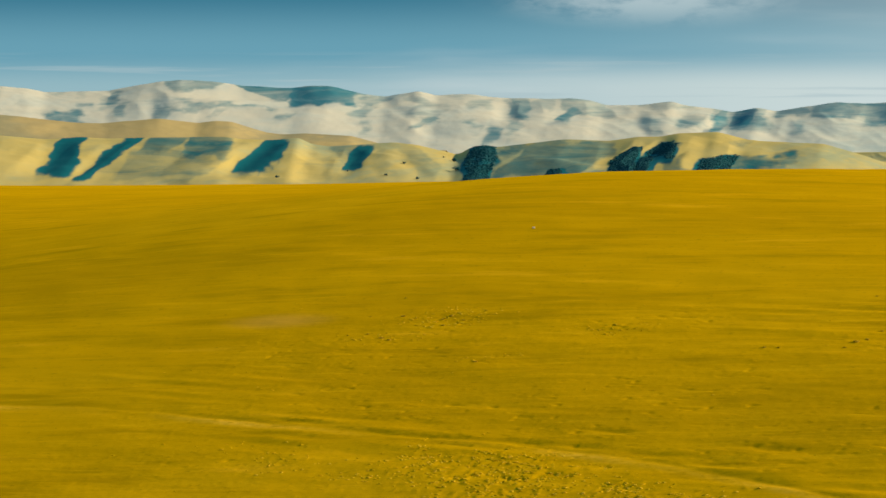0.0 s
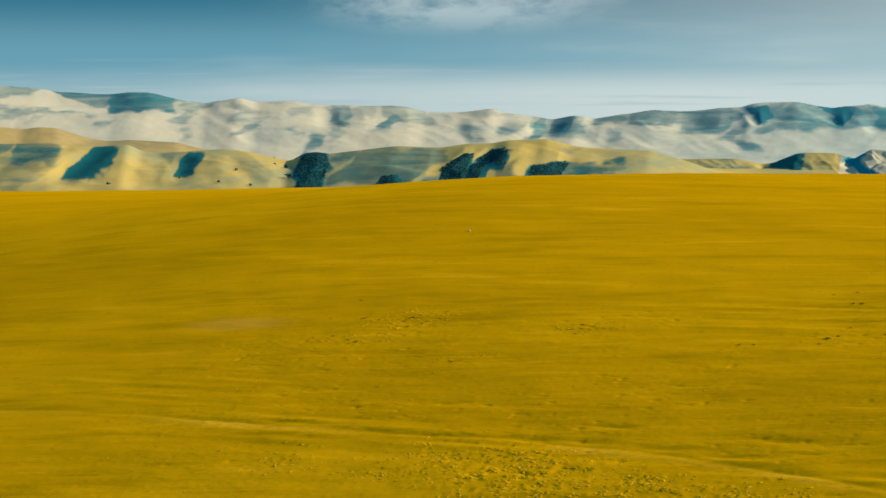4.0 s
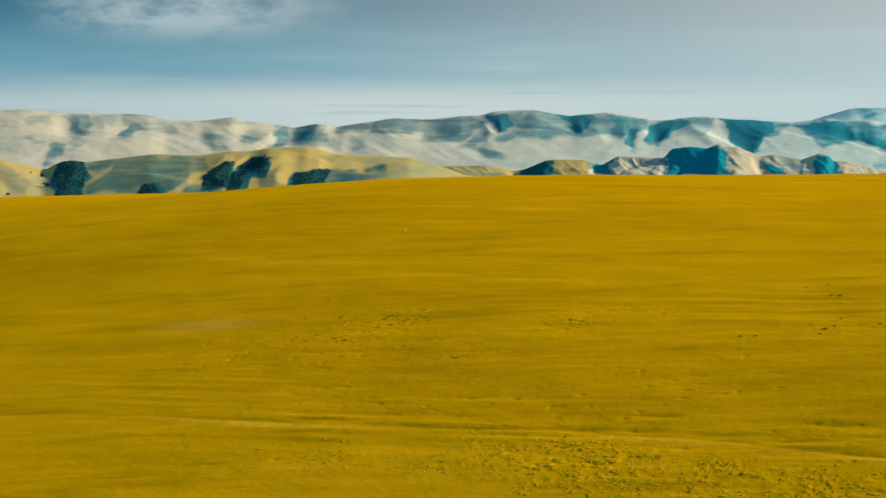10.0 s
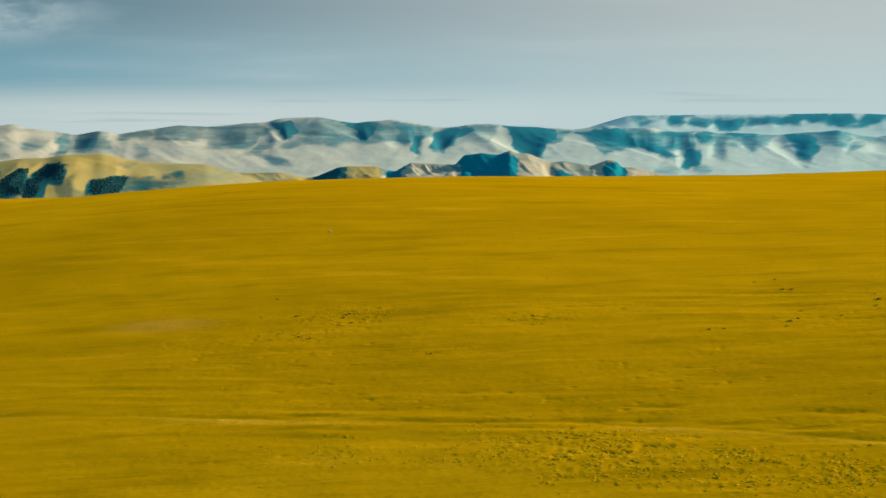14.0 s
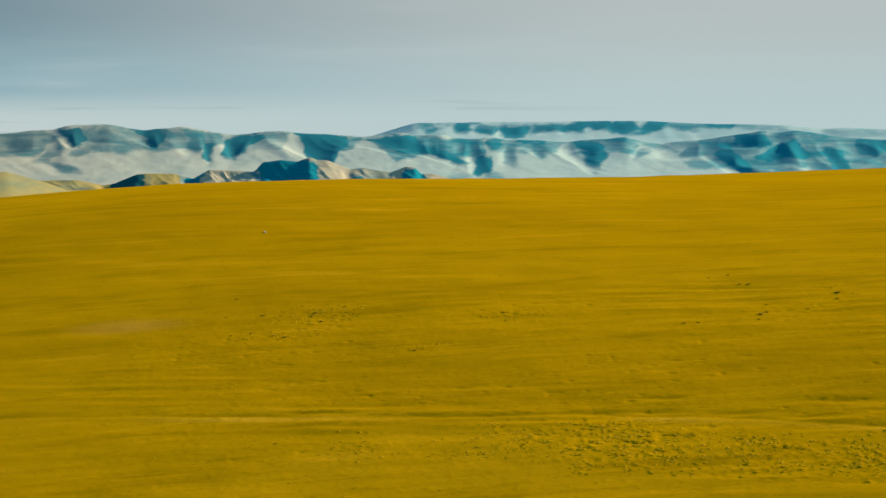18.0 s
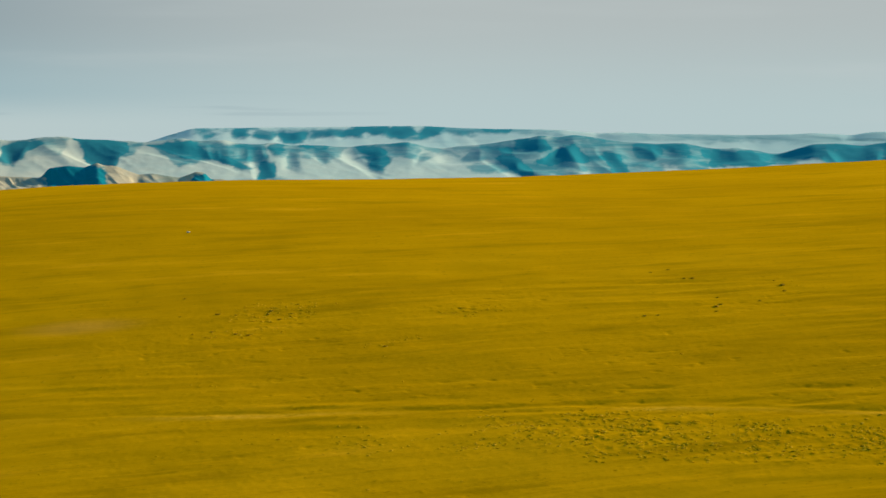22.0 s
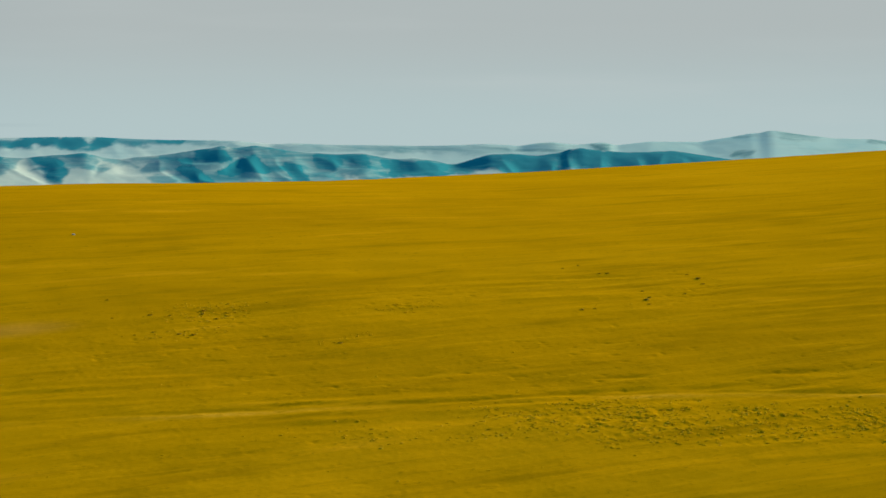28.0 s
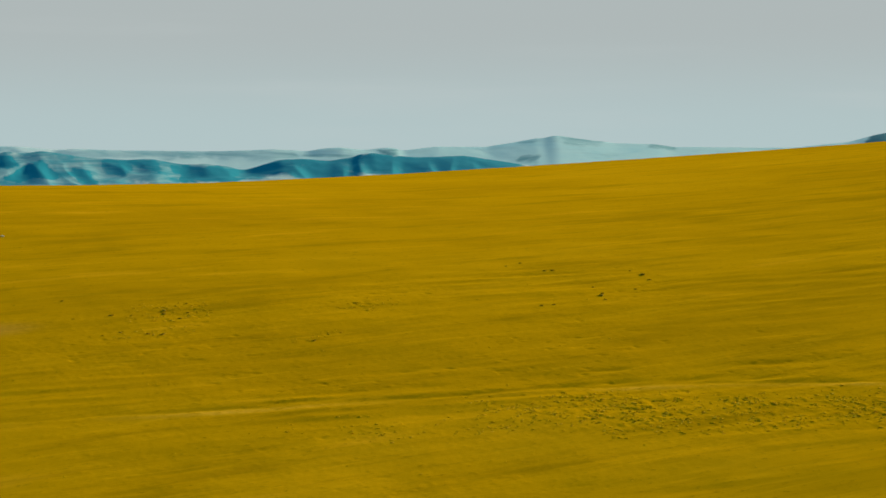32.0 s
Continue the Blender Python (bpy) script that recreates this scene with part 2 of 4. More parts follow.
def stone_material():
    m = Nodes("pale_stone")
    n = m.noise((6, 6, 6), 5)
    return m.done(m.ramp(n, (0.3, (0.60, 0.50, 0.34)), (0.7, (0.84, 0.76, 0.58))), 0.85, n, 0.5, 0.03)


LEAVES = leaf_material("dark_leaves", (0.002, 0.050, 0.063), (0.005, 0.066, 0.080))
TUSSOCK, STONE = tussock_material(), stone_material()


def bark_material():
    m = Nodes("grey_bark")
    n = m.noise((5, 5, 1.2), 4)
    return m.done(m.ramp(n, (0.3, (0.09, 0.07, 0.05)), (0.7, (0.22, 0.18, 0.13))), 0.9, n, 0.5, 0.03)


BARK = bark_material()

# ---------------------------------------------------------------- ground
VALLEY = -62.0


def slope(x, y):
    """The grazed hillside: rises to the north, bends over along a crest, dips in the west."""
    x, y = np.clip(x, -260, 330), np.clip(y, -150, 420)
    u, v = x / 100, y / 100
    z = -2.425 + 8.626 * u + 13.520 * v + 0.648 * u * u - 1.224 * u * v - 3.521 * v * v
    z = z + 0.1643 * v ** 3 - 0.1264 * u * v * v - 0.2153 * u * u * v
    return z + 7.979 * np.exp(-((x + 49.3) / 94.06) ** 2 - ((y - 142.0) / 96.58) ** 2)


def lie(x, y):
    """Height of the open ground, with the valley that it falls to all round."""
    x, y = np.asarray(x, float), np.asarray(y, float)
    out = smooth(450, 1050, np.hypot(x, y - 60))
    back = (4.1 + 12.4 * smooth(-280, -335, x)) * smooth(332, 622, y)
    return (slope(x, y) - back) * (1 - out) + VALLEY * out


def trail(x):
    """The cattle trail across the slope: its y at x."""
    x = np.clip(x, -75, 75)
    return 0.6 - 0.2373 * x - 0.00096 * x * x - 0.0000527 * np.maximum(x, -32) ** 3


HUMMOCKS = [  # x, y, half width, half depth, turn in degrees, strength
    (7, -9.5, 10, 5.5, -22, 0.38), (15.5, -12.0, 8.5, 6, -24, 0.9), (31, -20, 14, 5.5, -22, 0.7), (-9, -7, 8, 4.5, -15, 0.18),
    (-16, 44.5, 7, 4, 0, 0.45), (-19.5, 36.3, 6, 2.2, 0, 0.4), (8, 39, 6, 3.0, 0, 0.3), (-1, 27.5, 4, 1.2, 15, 0.3)]
HOLLOWS = [(14.2, -2.2, 3.0, 0.8), (20, -3.5, 3.0, 0.8), (27.5, -6.0, 3.0, 0.8), (34, -9.0, 3.0, 0.8), (21.8, 0.5, 2.5, 0.7), (-13, 4.8, 4.0, 0.6), (38, -5, 3.0, 0.8)]


def hummocky(x, y):
    """How far the turf is trodden into hummocks, 0 to 1."""
    total = np.zeros_like(x)
    for cx, cy, wide, deep, turn, strong in HUMMOCKS:
        c, s = math.cos(radians(turn)), math.sin(radians(turn))
        u, v = (x - cx) * c + (y - cy) * s, -(x - cx) * s + (y - cy) * c
        total = np.maximum(total, strong * smooth(1.5, 0.2, np.hypot(u / wide, v / deep) + 0.35 * fbm(x / 4, y / 3, 41, 3)))
    return total


def rough(x, y):
    """Humps of the turf, small terraces along the slope and the trodden trail with its bank."""
    near = 1 - smooth(220, 420, np.hypot(x, y - 60))
    inside = (1 - smooth(40, 50, np.abs(x - 5))) * (1 - smooth(36, 44, np.abs(y - 10)))
    tilt, rise = 0.9 * x + 0.44 * y, 0.9 * y - 0.44 * x
    z = 0.10 * fbm(x / 11, y / 7, 3, 3) + 0.030 * fbm(tilt / 2.3, rise / 1.2, 8, 2) * (0.2 + 0.3 * inside)
    along = y + 0.22 * x
    z = z + 0.085 * vnoise(x / 26 + 3, along / 2.6, 21) * (0.5 + 0.5 * vnoise(x / 40, y / 30, 22))
    z = z + 0.07 * vnoise(x / 12, along / 1.3, 23) * np.clip(vnoise(x / 30 + 9, y / 20, 24) + 0.3, 0, 1)
    bump = np.clip(vnoise(x / 0.50, y / 0.62, 43) + 0.5 * vnoise(x / 0.9, y / 1.0, 44) - 0.1, -0.10, 0.6)
    z = z + 0.115 * bump * hummocky(x, y)
    z = z + 0.008 * vnoise(tilt / 0.45, rise / 0.5, 46) * inside + 0.07 * np.clip(vnoise(tilt / 0.6, rise / 0.7, 45) - 0.6, 0, 1) * inside * (1 - smooth(40, 75, np.abs(y - 15)))
    dash = np.clip(vnoise(x / 1.3 + 5, along / 0.42, 47) - 0.62, 0, 1) * np.clip(0.5 + vnoise(x / 14, y / 8, 48), 0, 1)
    z = z - 0.26 * dash * inside
    for cx, cy, wide, deep in HOLLOWS:
        z = z - 0.15 * np.exp(-((x - cx) / wide) ** 2 - ((y - cy + 0.25 * (x - cx)) / deep) ** 2)
    off = y - trail(x) - 0.5 * vnoise(x / 9, y * 0, 31)
    depth = 0.075 + 0.04 * vnoise(x / 6, y * 0 + 4, 32)
    fade = 1 - smooth(70, 110, np.abs(x - 5))
    z = z - fade * depth * np.exp(-(off / 0.55) ** 2) + fade * 0.03 * np.exp(-((off - 1.6) / 1.0) ** 2)
    return near * z


def spread(step, dense, mid, mid_step, end):
    """Coordinates that are close together in the middle and wider apart outwards."""
    lo, hi = dense
    a = list(np.arange(lo, hi, step))
    up, s = [hi], mid_step
    while up[-1] < end:
        s = mid_step if up[-1] < mid[1] else s * 1.13
        up.append(up[-1] + s)
    down, s = [lo - mid_step], mid_step
    while down[-1] > -end:
        s = mid_step if down[-1] > mid[0] else s * 1.13
        down.append(down[-1] - s)
    return np.array(down[::-1] + a + up)


gx, gy = np.meshgrid(spread(0.17, (-48, 58), (-200, 270), 1.2, 6500), spread(0.22, (-36, 56), (-100, 300), 1.1, 6500))
ground = new("ground", grid_mesh("ground", gx, gy, lie(gx, gy) + rough(gx, gy), GRASS))
off = gy - trail(gx) - 0.5 * vnoise(gx / 9, gy * 0, 31) + 1.0
trod = np.exp(-(off / 0.8) ** 2) * (1 - smooth(70, 110, np.abs(gx - 5))) * np.clip(0.5 + 0.6 * vnoise(gx / 7, gy * 0, 33), 0, 1)
ground.data.attributes.new("trod", "FLOAT", "POINT").data.foreach_set("value", trod.astype(np.float32).ravel())
tagged(ground, "golden yellow grazed meadow on a long rounded hillside", "meadow", kind="structure")

# ---------------------------------------------------------------- hills
PIVOT = Vector((0, -190, 0))

# tops and saddles of each chain: heading, height
LONG_TOPS = [
    (-37.41, 30.6), (-35.56, 36.4), (-34.79, 32.8), (-34.32, 27.5), (-32.52, 28.5), (-31.11, 43.2), (-30.55, 45.8), (-29.52, 43), (-28.81, 36.8),
    (-27.29, 32.2), (-26.81, 35.6), (-26.33, 34.7), (-25.37, 23), (-24.72, 19.4), (-23.79, 27.2), (-23.27, 20.1), (-22.47, 21.7), (-21.34, 15.4),
    (-19.41, 15.2), (-18.92, 12.5), (-18.44, 4.5), (-17.48, 5.2), (-16.6, 10.4), (-16.2, 4.3), (-15.41, -1.1), (-14.89, -7.4), (-14.17, 0.5),
    (-13.69, -5.7), (-12, 8.5), (-11.11, 5), (-9.5, 13.8), (-9.26, 19.1), (-9.02, 20.9), (-7.98, 20.9), (-7.02, 12.2), (-5.99, 17.5),
    (-4.64, 5.3), (-3.06, 11.5), (-2.67, 8.1), (-0.9, 2.3), (0.31, 7.6), (0.71, 4.1), (1.44, 5.1), (1.68, 0.7), (2.16, -1.1),
    (2.81, 0.7), (3.29, -3.6), (3.61, -1.8)]
LONG_TOPS += [
    (4.9, -6.1), (6.66, 2), (7.06, -4.1), (7.62, -8.5), (9.52, 3.2), (10.38, 12.9), (10.86, 9.5), (11.36, 12.9), (12.97, 0.4),
    (13.77, -1.4), (14.42, 1.2), (15.39, -9.5), (15.95, -6.8), (16.52, -11.3), (17.01, -18.4), (18.06, -1.6), (18.71, 0.2), (19.43, -3.4),
    (20.08, 0.2), (20.4, 6.4), (20.72, 8.1), (21.13, 4.6), (22.17, 1.9), (23.29, 5.5), (26.16, -20.9)]
NEAR_TOPS = [
    (-36.48, -12.4), (-34.3, -6), (-33.03, -9.1), (-32.01, -7.5), (-31.3, -9), (-27.87, -8.1), (-27.55, -10), (-26.67, -11), (-25.86, -8.8),
    (-25.46, -14.4), (-24.97, -16.4), (-23.11, -12.8), (-22.46, -15.2), (-21.27, -23.2), (-20.88, -17.1), (-20.51, -15.7), (-20.18, -17.1), (-18.24, -11.1),
    (-16.95, -12.1), (-16.14, -8.8), (-15.5, -8.8), (-15.02, -6), (-13.9, -4.6), (-13.1, -10.6), (-12.57, -12.4), (-10.96, -14.2), (-9.83, -23.5),
    (-8.37, -38.7)]
TAN_TOPS = [
    (-36.81, 7.4), (-34.64, 8), (-32.58, 0.1), (-31.79, -0.6), (-30.21, 3.4), (-29.1, -1), (-28.62, 1), (-28.14, 0.4), (-27.18, -9.8),
    (-26.7, -12), (-26.05, -11.1), (-24.76, -13.4), (-23.14, -27.5)]
BLUFF_TOPS = [
    (-10.93, -33.6), (-8.99, -32.9), (-8.27, -38), (-7.95, -36.2), (-7.35, -27.5), (-7.07, -26.4), (-6.27, -26.8), (-5.74, -31.9), (-5.28, -22.7),
    (-4.01, -24.8), (-3.76, -15.1), (-3.25, -12.7), (-2.78, -14.4), (-2.44, -9.8), (-2.23, -12.6), (-1.92, -13.1), (-1.29, -22.1), (-0.9, -20.9),
    (-0.13, -25.8), (0.33, -19.5), (0.57, -20.5), (0.74, -27.2), (1.06, -26.9), (2.11, -36.6)]

# gullies with a steep west wall, its shade (on the yellow hills also brush) painted as colour: height, west and east
# heading of the upper end, the same of the lower end, strength of that colour, steepness of the wall (0: colour alone),
# width of the gentle other side against the wall's
LONG_GULLIES = [
    (-6.6, -34.23, -33.21, -14.2, -34.23, -33.13, 0.45, 0, 1), (14.5, -32.73, -32.18, 4.2, -32.65, -32.34, 0.35, 0, 1), (7.3, -31.23, -30.75, -11.6, -31.31, -30.99, 0.45, 0.3, 1), (44.2, -30.98, -29.23, 29.5, -30.66, -29.71, 0.45, 0.2, 1),
    (38.3, -29.04, -26.29, 20.2, -27.97, -24.68, 0.62, 0.2, 1), (33.8, -27.25, -25.81, 9, -27.5, -25.52, 0.75, 0.2, 1), (23.3, -25.65, -24.28, 13, -25.65, -24.68, 0.5, 0, 1), (7.8, -25.17, -24.76, -4.2, -25.57, -25.17, 0.4, 0, 1),
    (21.4, -24.04, -23.64, 7.6, -23.8, -23.23, 0.35, 0.3, 1), (9.3, -23.72, -22.75, -7, -24.04, -22.75, 0.28, 0, 1)]
LONG_GULLIES += [
    (-9.6, -24.04, -23.56, -21.7, -23.56, -22.91, 0.28, 0, 1), (5.7, -22.35, -21.86, -4.6, -22.35, -21.86, 0.28, 0, 1), (15.8, -21.22, -20.65, -11.7, -21.14, -20.65, 0.5, 0.5, 1.2), (15.8, -20.49, -19.85, -3.1, -20.65, -19.77, 0.3, 0.2, 1),
    (-3.3, -19.36, -18.96, -16.9, -19.85, -19.44, 0.65, 0.3, 1), (13.9, -19.69, -18.56, -10.1, -19.2, -18.08, 0.4, 0.3, 1), (-30.8, -17.35, -17.03, -36, -17.11, -16.87, 0.3, 0, 1), (-20.5, -17.44, -17.03, -34.3, -17.19, -16.95, 0.3, 0.2, 1),
    (10.2, -17.28, -16.48, 1.7, -17.44, -15.84, 0.22, 0.2, 1), (19.3, -32.36, -32.08, 8.3, -32.61, -32.36, 0.55, 0, 1)]
LONG_GULLIES += [
    (7.3, -32.15, -31.89, -6.2, -32.31, -32.09, 0.5, 0, 1), (-3.2, -34.18, -33.18, -11.7, -34.18, -33.18, 0.6, 0, 1), (11.8, -33.35, -32.86, 8.4, -33.35, -32.86, 0.5, 0, 1), (10.6, -31.39, -29.01, 6.1, -30.44, -27.9, 0.42, 0, 1),
    (-4.6, -27.74, -27.26, -9.8, -27.74, -27.42, 0.45, 0, 1), (2.5, -29.49, -29.02, -5.1, -29.84, -29.49, 0.35, 0, 1), (-18, -25.33, -24.93, -21.4, -25.33, -25.01, 0.4, 0, 1), (-27.4, -25.29, -24.93, -31.7, -25.29, -25.01, 0.45, 0, 1),
    (-13.1, -23.53, -22.88, -20.8, -23.72, -23.24, 0.5, 0, 1), (5.6, -21.38, -21.14, -6.5, -21.22, -20.97, 0.4, 0, 1)]
LONG_GULLIES += [
    (-24.4, -22.43, -22.11, -30.5, -22.19, -21.86, 0.4, 0, 1), (-32.3, -21.62, -21.38, -42.6, -21.86, -21.46, 0.5, 0.1, 1), (-22, -21.14, -20.81, -28, -21.27, -20.98, 0.4, 0, 1), (-37.5, -20.98, -20.78, -41.8, -20.98, -20.78, 0.4, 0, 1),
    (33.1, -34.27, -33.88, 24.7, -34.27, -33.73, 0.4, 0, 1), (28.7, -33.45, -33.23, 22.8, -33.45, -33.17, 0.35, 0, 1), (-0.2, -13.62, -12.99, -8.7, -13.62, -12.83, 0.5, 0, 1), (4.8, -12.84, -11.9, -13.8, -12.75, -11.89, 0.5, 0.2, 1),
    (-9.8, -16.39, -15.67, -23.5, -16.48, -15.75, 0.3, 0.2, 1), (-6.4, -15.32, -15.16, -28.7, -15.58, -15.27, 0.6, 0.5, 0.8)]
LONG_GULLIES += [
    (0.5, -14.55, -14.15, -23.5, -15.19, -14.47, 0.65, 0.6, 1), (-7.2, -14.23, -13.99, -28.7, -14.47, -13.91, 0.3, 0, 1), (0.5, -13.34, -12.78, -8.1, -13.66, -13.02, 0.3, 0.3, 1), (-25.3, -13.26, -13.02, -37.3, -13.26, -12.94, 0.35, 0.2, 1),
    (5.7, -12.46, -12.05, -13.2, -11.97, -11.65, 0.5, 0.5, 1), (9.1, -11.97, -11.73, -7.2, -11.81, -11.46, 0.35, 0.4, 1), (-7.2, -11.81, -10.68, -20.1, -11.17, -10.85, 0.4, 0.2, 1), (9.1, -10.69, -9.88, -16.6, -10.93, -9.96, 0.5, 0.4, 1),
    (-16.6, -9.72, -9.08, -28.6, -10.12, -9.64, 0.45, 0.2, 1), (-30.3, -9.85, -9.48, -44, -9.32, -8.83, 0.5, 0.2, 1)]
LONG_GULLIES += [
    (16, -9.4, -8.84, -9.7, -9.08, -8.79, 1, 0.8, 0.9), (17.7, -8.68, -8.44, -2.8, -8.84, -8.68, 0.5, 0.3, 1), (17.8, -8.44, -7.48, -4.5, -8.6, -7.95, 0.5, 0.4, 1), (-6.2, -8.68, -7.95, -21.7, -9, -8.59, 0.4, 0.2, 1),
    (11.8, -7.44, -6.68, -11.2, -6.83, -6.64, 1, 0.9, 1), (12.7, -6.6, -6.28, -4.4, -6.6, -6.44, 0.6, 0.3, 0.8), (14.4, -6.04, -5.41, -19.6, -5.8, -5.32, 0.65, 0.5, 0.8), (-6.8, -5.32, -5.01, -32.4, -5.24, -5.08, 0.9, 0.5, 0.7),
    (6, -4.9, -4.38, -2.5, -4.9, -4.61, 0.45, 0.3, 0.8), (5.2, -4.61, -3.82, -24.6, -4.58, -4.35, 0.95, 0.8, 0.8)]
LONG_GULLIES += [
    (4.4, -3.82, -3.19, -12.6, -4.06, -3.66, 0.4, 0.2, 0.8), (6.2, -2.85, -1.24, -39.3, -1.93, -1.78, 1, 0.9, 0.8), (3.9, -0.82, 0.63, -36.2, 1.68, 2.06, 0.85, 0.3, 0.3), (4, 0.52, 0.84, -17.4, 0.68, 0.98, 0.75, 0.4, 0.4),
    (1.5, 1.23, 1.52, -19.1, 1.27, 1.55, 0.7, 0.4, 0.4), (-1.9, 1.9, 2.21, -19, 1.84, 2.19, 0.7, 0.4, 0.5), (-14, -0.26, 1.03, -26, 0.47, 1.11, 0.55, 0.2, 0.5), (-22.5, 1.11, 1.52, -36.2, 1.68, 2.03, 0.95, 0.4, 0.5),
    (-3.6, 2.24, 2.48, -31, 2.13, 2.29, 0.6, 0.5, 0.5), (-25, 2.24, 2.64, -48.1, 2.4, 2.84, 0.95, 0.5, 0.6)]
LONG_GULLIES += [
    (-0.1, 2.56, 3.05, -13.8, 2.61, 3.05, 0.75, 0.4, 0.5), (-3.5, 2.97, 4.49, -8.7, 3.13, 4.33, 0.85, 0.2, 0.5), (-10.4, 3.21, 3.42, -34.3, 3.21, 3.58, 0.5, 0.4, 0.8), (-8.6, 3.85, 4.49, -25.7, 4.17, 4.33, 0.6, 0.5, 0.9),
    (-46.4, 2.81, 3.13, -56.7, 2.73, 2.97, 0.5, 0, 1), (-51.6, 1.68, 2.32, -56.8, 1.63, 2.32, 0.4, 0, 1), (-3.3, 5.06, 5.94, -23.8, 5.38, 5.86, 0.8, 0.6, 1), (-22.1, 5.14, 5.86, -44.3, 5.62, 5.89, 0.75, 0.5, 0.8),
    (0.2, 6.02, 6.74, -13.5, 6.18, 6.66, 0.6, 0.4, 0.8), (0.2, 6.69, 6.9, -13.3, 7.14, 7.93, 0.45, 0.2, 0.8)]
LONG_GULLIES += [
    (-16.8, 6.98, 7.3, -28.7, 6.82, 6.98, 0.4, 0.3, 0.8), (-3, 7.85, 8.89, -8.1, 7.77, 9.68, 0.4, 0, 0.8), (-12.3, 8.25, 9.05, -24.3, 8.02, 9.08, 0.5, 0.4, 0.8), (5.6, 9.04, 9.83, -4.6, 8.81, 9.68, 0.55, 0.3, 0.8),
    (7.4, 9.83, 10.62, -7.9, 9.68, 10.81, 0.85, 0.5, 0.7), (-7.1, 9.2, 9.68, -19.8, 9.28, 9.68, 0.7, 0.3, 0.5), (-24.1, 8.97, 9.68, -46.9, 9.84, 10.5, 0.9, 0.4, 0.6), (-31.9, 8.26, 9.37, -40.4, 8.42, 9.68, 0.5, 0, 0.6),
    (-7.7, 10.86, 11.17, -31.5, 10.39, 11.64, 1, 0.6, 0.7), (12.6, 10.85, 11.56, 0.8, 10.93, 11.87, 0.6, 0.3, 0.7)]
LONG_GULLIES += [
    (15.2, 11.48, 12.1, -2.5, 11.64, 12.18, 0.7, 0.5, 0.7), (-12.6, 11.56, 12.19, -41.2, 11.88, 12.5, 0.6, 0.4, 0.6), (-14.2, 12.11, 12.5, -44.4, 12.66, 12.97, 0.9, 0.5, 0.6), (-45, 10.39, 11.26, -48.4, 10.39, 11.57, 0.6, 0, 0.6),
    (6.4, 11.81, 12.85, -5.6, 12.13, 12.85, 0.5, 0.3, 0.7), (1.2, 12.85, 13.74, -22.8, 13.09, 13.98, 0.8, 0.5, 0.6), (-18.4, 11.81, 12.29, -35.6, 12.45, 12.85, 0.85, 0.4, 0.6), (0.3, 13.74, 14.63, -16, 13.98, 14.71, 0.85, 0.5, 0.6),
    (-22.9, 13.74, 14.38, -33.2, 13.9, 15.03, 0.6, 0.2, 0.6), (-9.2, 15.03, 15.35, -29.9, 15.19, 16.97, 0.9, 0.3, 0.5)]
LONG_GULLIES += [
    (-6.7, 15.35, 16.32, -23, 15.27, 16.81, 0.95, 0.5, 0.5), (-2.4, 17.7, 18.67, -21.4, 17.22, 18.59, 0.9, 0.5, 0.5), (0.1, 18.67, 19.56, -26.6, 19.08, 20.05, 0.95, 0.5, 0.5), (-14.5, 18.27, 18.59, -26.6, 18.59, 19.08, 0.6, 0.2, 0.5),
    (6.1, 20.21, 20.53, -23.1, 19.97, 20.37, 0.95, 0.4, 0.5), (7.8, 20.53, 21.46, -19.7, 20.69, 21.42, 0.95, 0.5, 0.5), (2.7, 21.58, 22.38, -19.7, 21.58, 22.46, 0.95, 0.5, 0.5), (5.2, 22.46, 23.26, -17.9, 22.62, 23.19, 0.85, 0.4, 0.5),
    (4.4, 23.26, 23.74, -14.5, 23.18, 24.06, 0.9, 0.4, 0.5), (-2.5, 23.74, 24.54, -12.7, 23.9, 25.02, 0.95, 0.3, 0.5)]
LONG_GULLIES += [
    (12.6, -9.32, -4.61, -14.8, -8.59, -5.01, 0.52, 0, 1), (7.7, -4.61, -2.96, -19.4, -4.26, -3.19, 0.45, 0, 1), (6.2, -2.88, -1.01, -19.1, -2.33, -1.32, 0.5, 0, 1), (8.2, -12.46, -9.56, -13.2, -12.05, -10.04, 0.45, 0, 1),
    (-1.2, -15.51, -13.9, -25.2, -15.51, -14.07, 0.42, 0, 1), (4.7, -0.74, 2.48, -24.4, 0.07, 2.4, 0.6, 0, 1), (-1.1, 2.48, 4.89, -15.7, 2.64, 4.49, 0.5, 0, 1), (-0, 4.89, 6.98, -22.3, 5.22, 6.74, 0.5, 0, 1),
    (2.1, 8.57, 13.85, -43.9, 9.21, 13.87, 0.52, 0, 1), (9.8, 11.17, 15.03, -33.1, 11.65, 15.19, 0.6, 0, 1)]
LONG_GULLIES += [
    (-2.4, 15.03, 17.62, -28.3, 15.19, 17.62, 0.62, 0, 1), (0.9, 17.62, 24.86, -23.3, 17.62, 24.87, 0.8, 0, 1)]
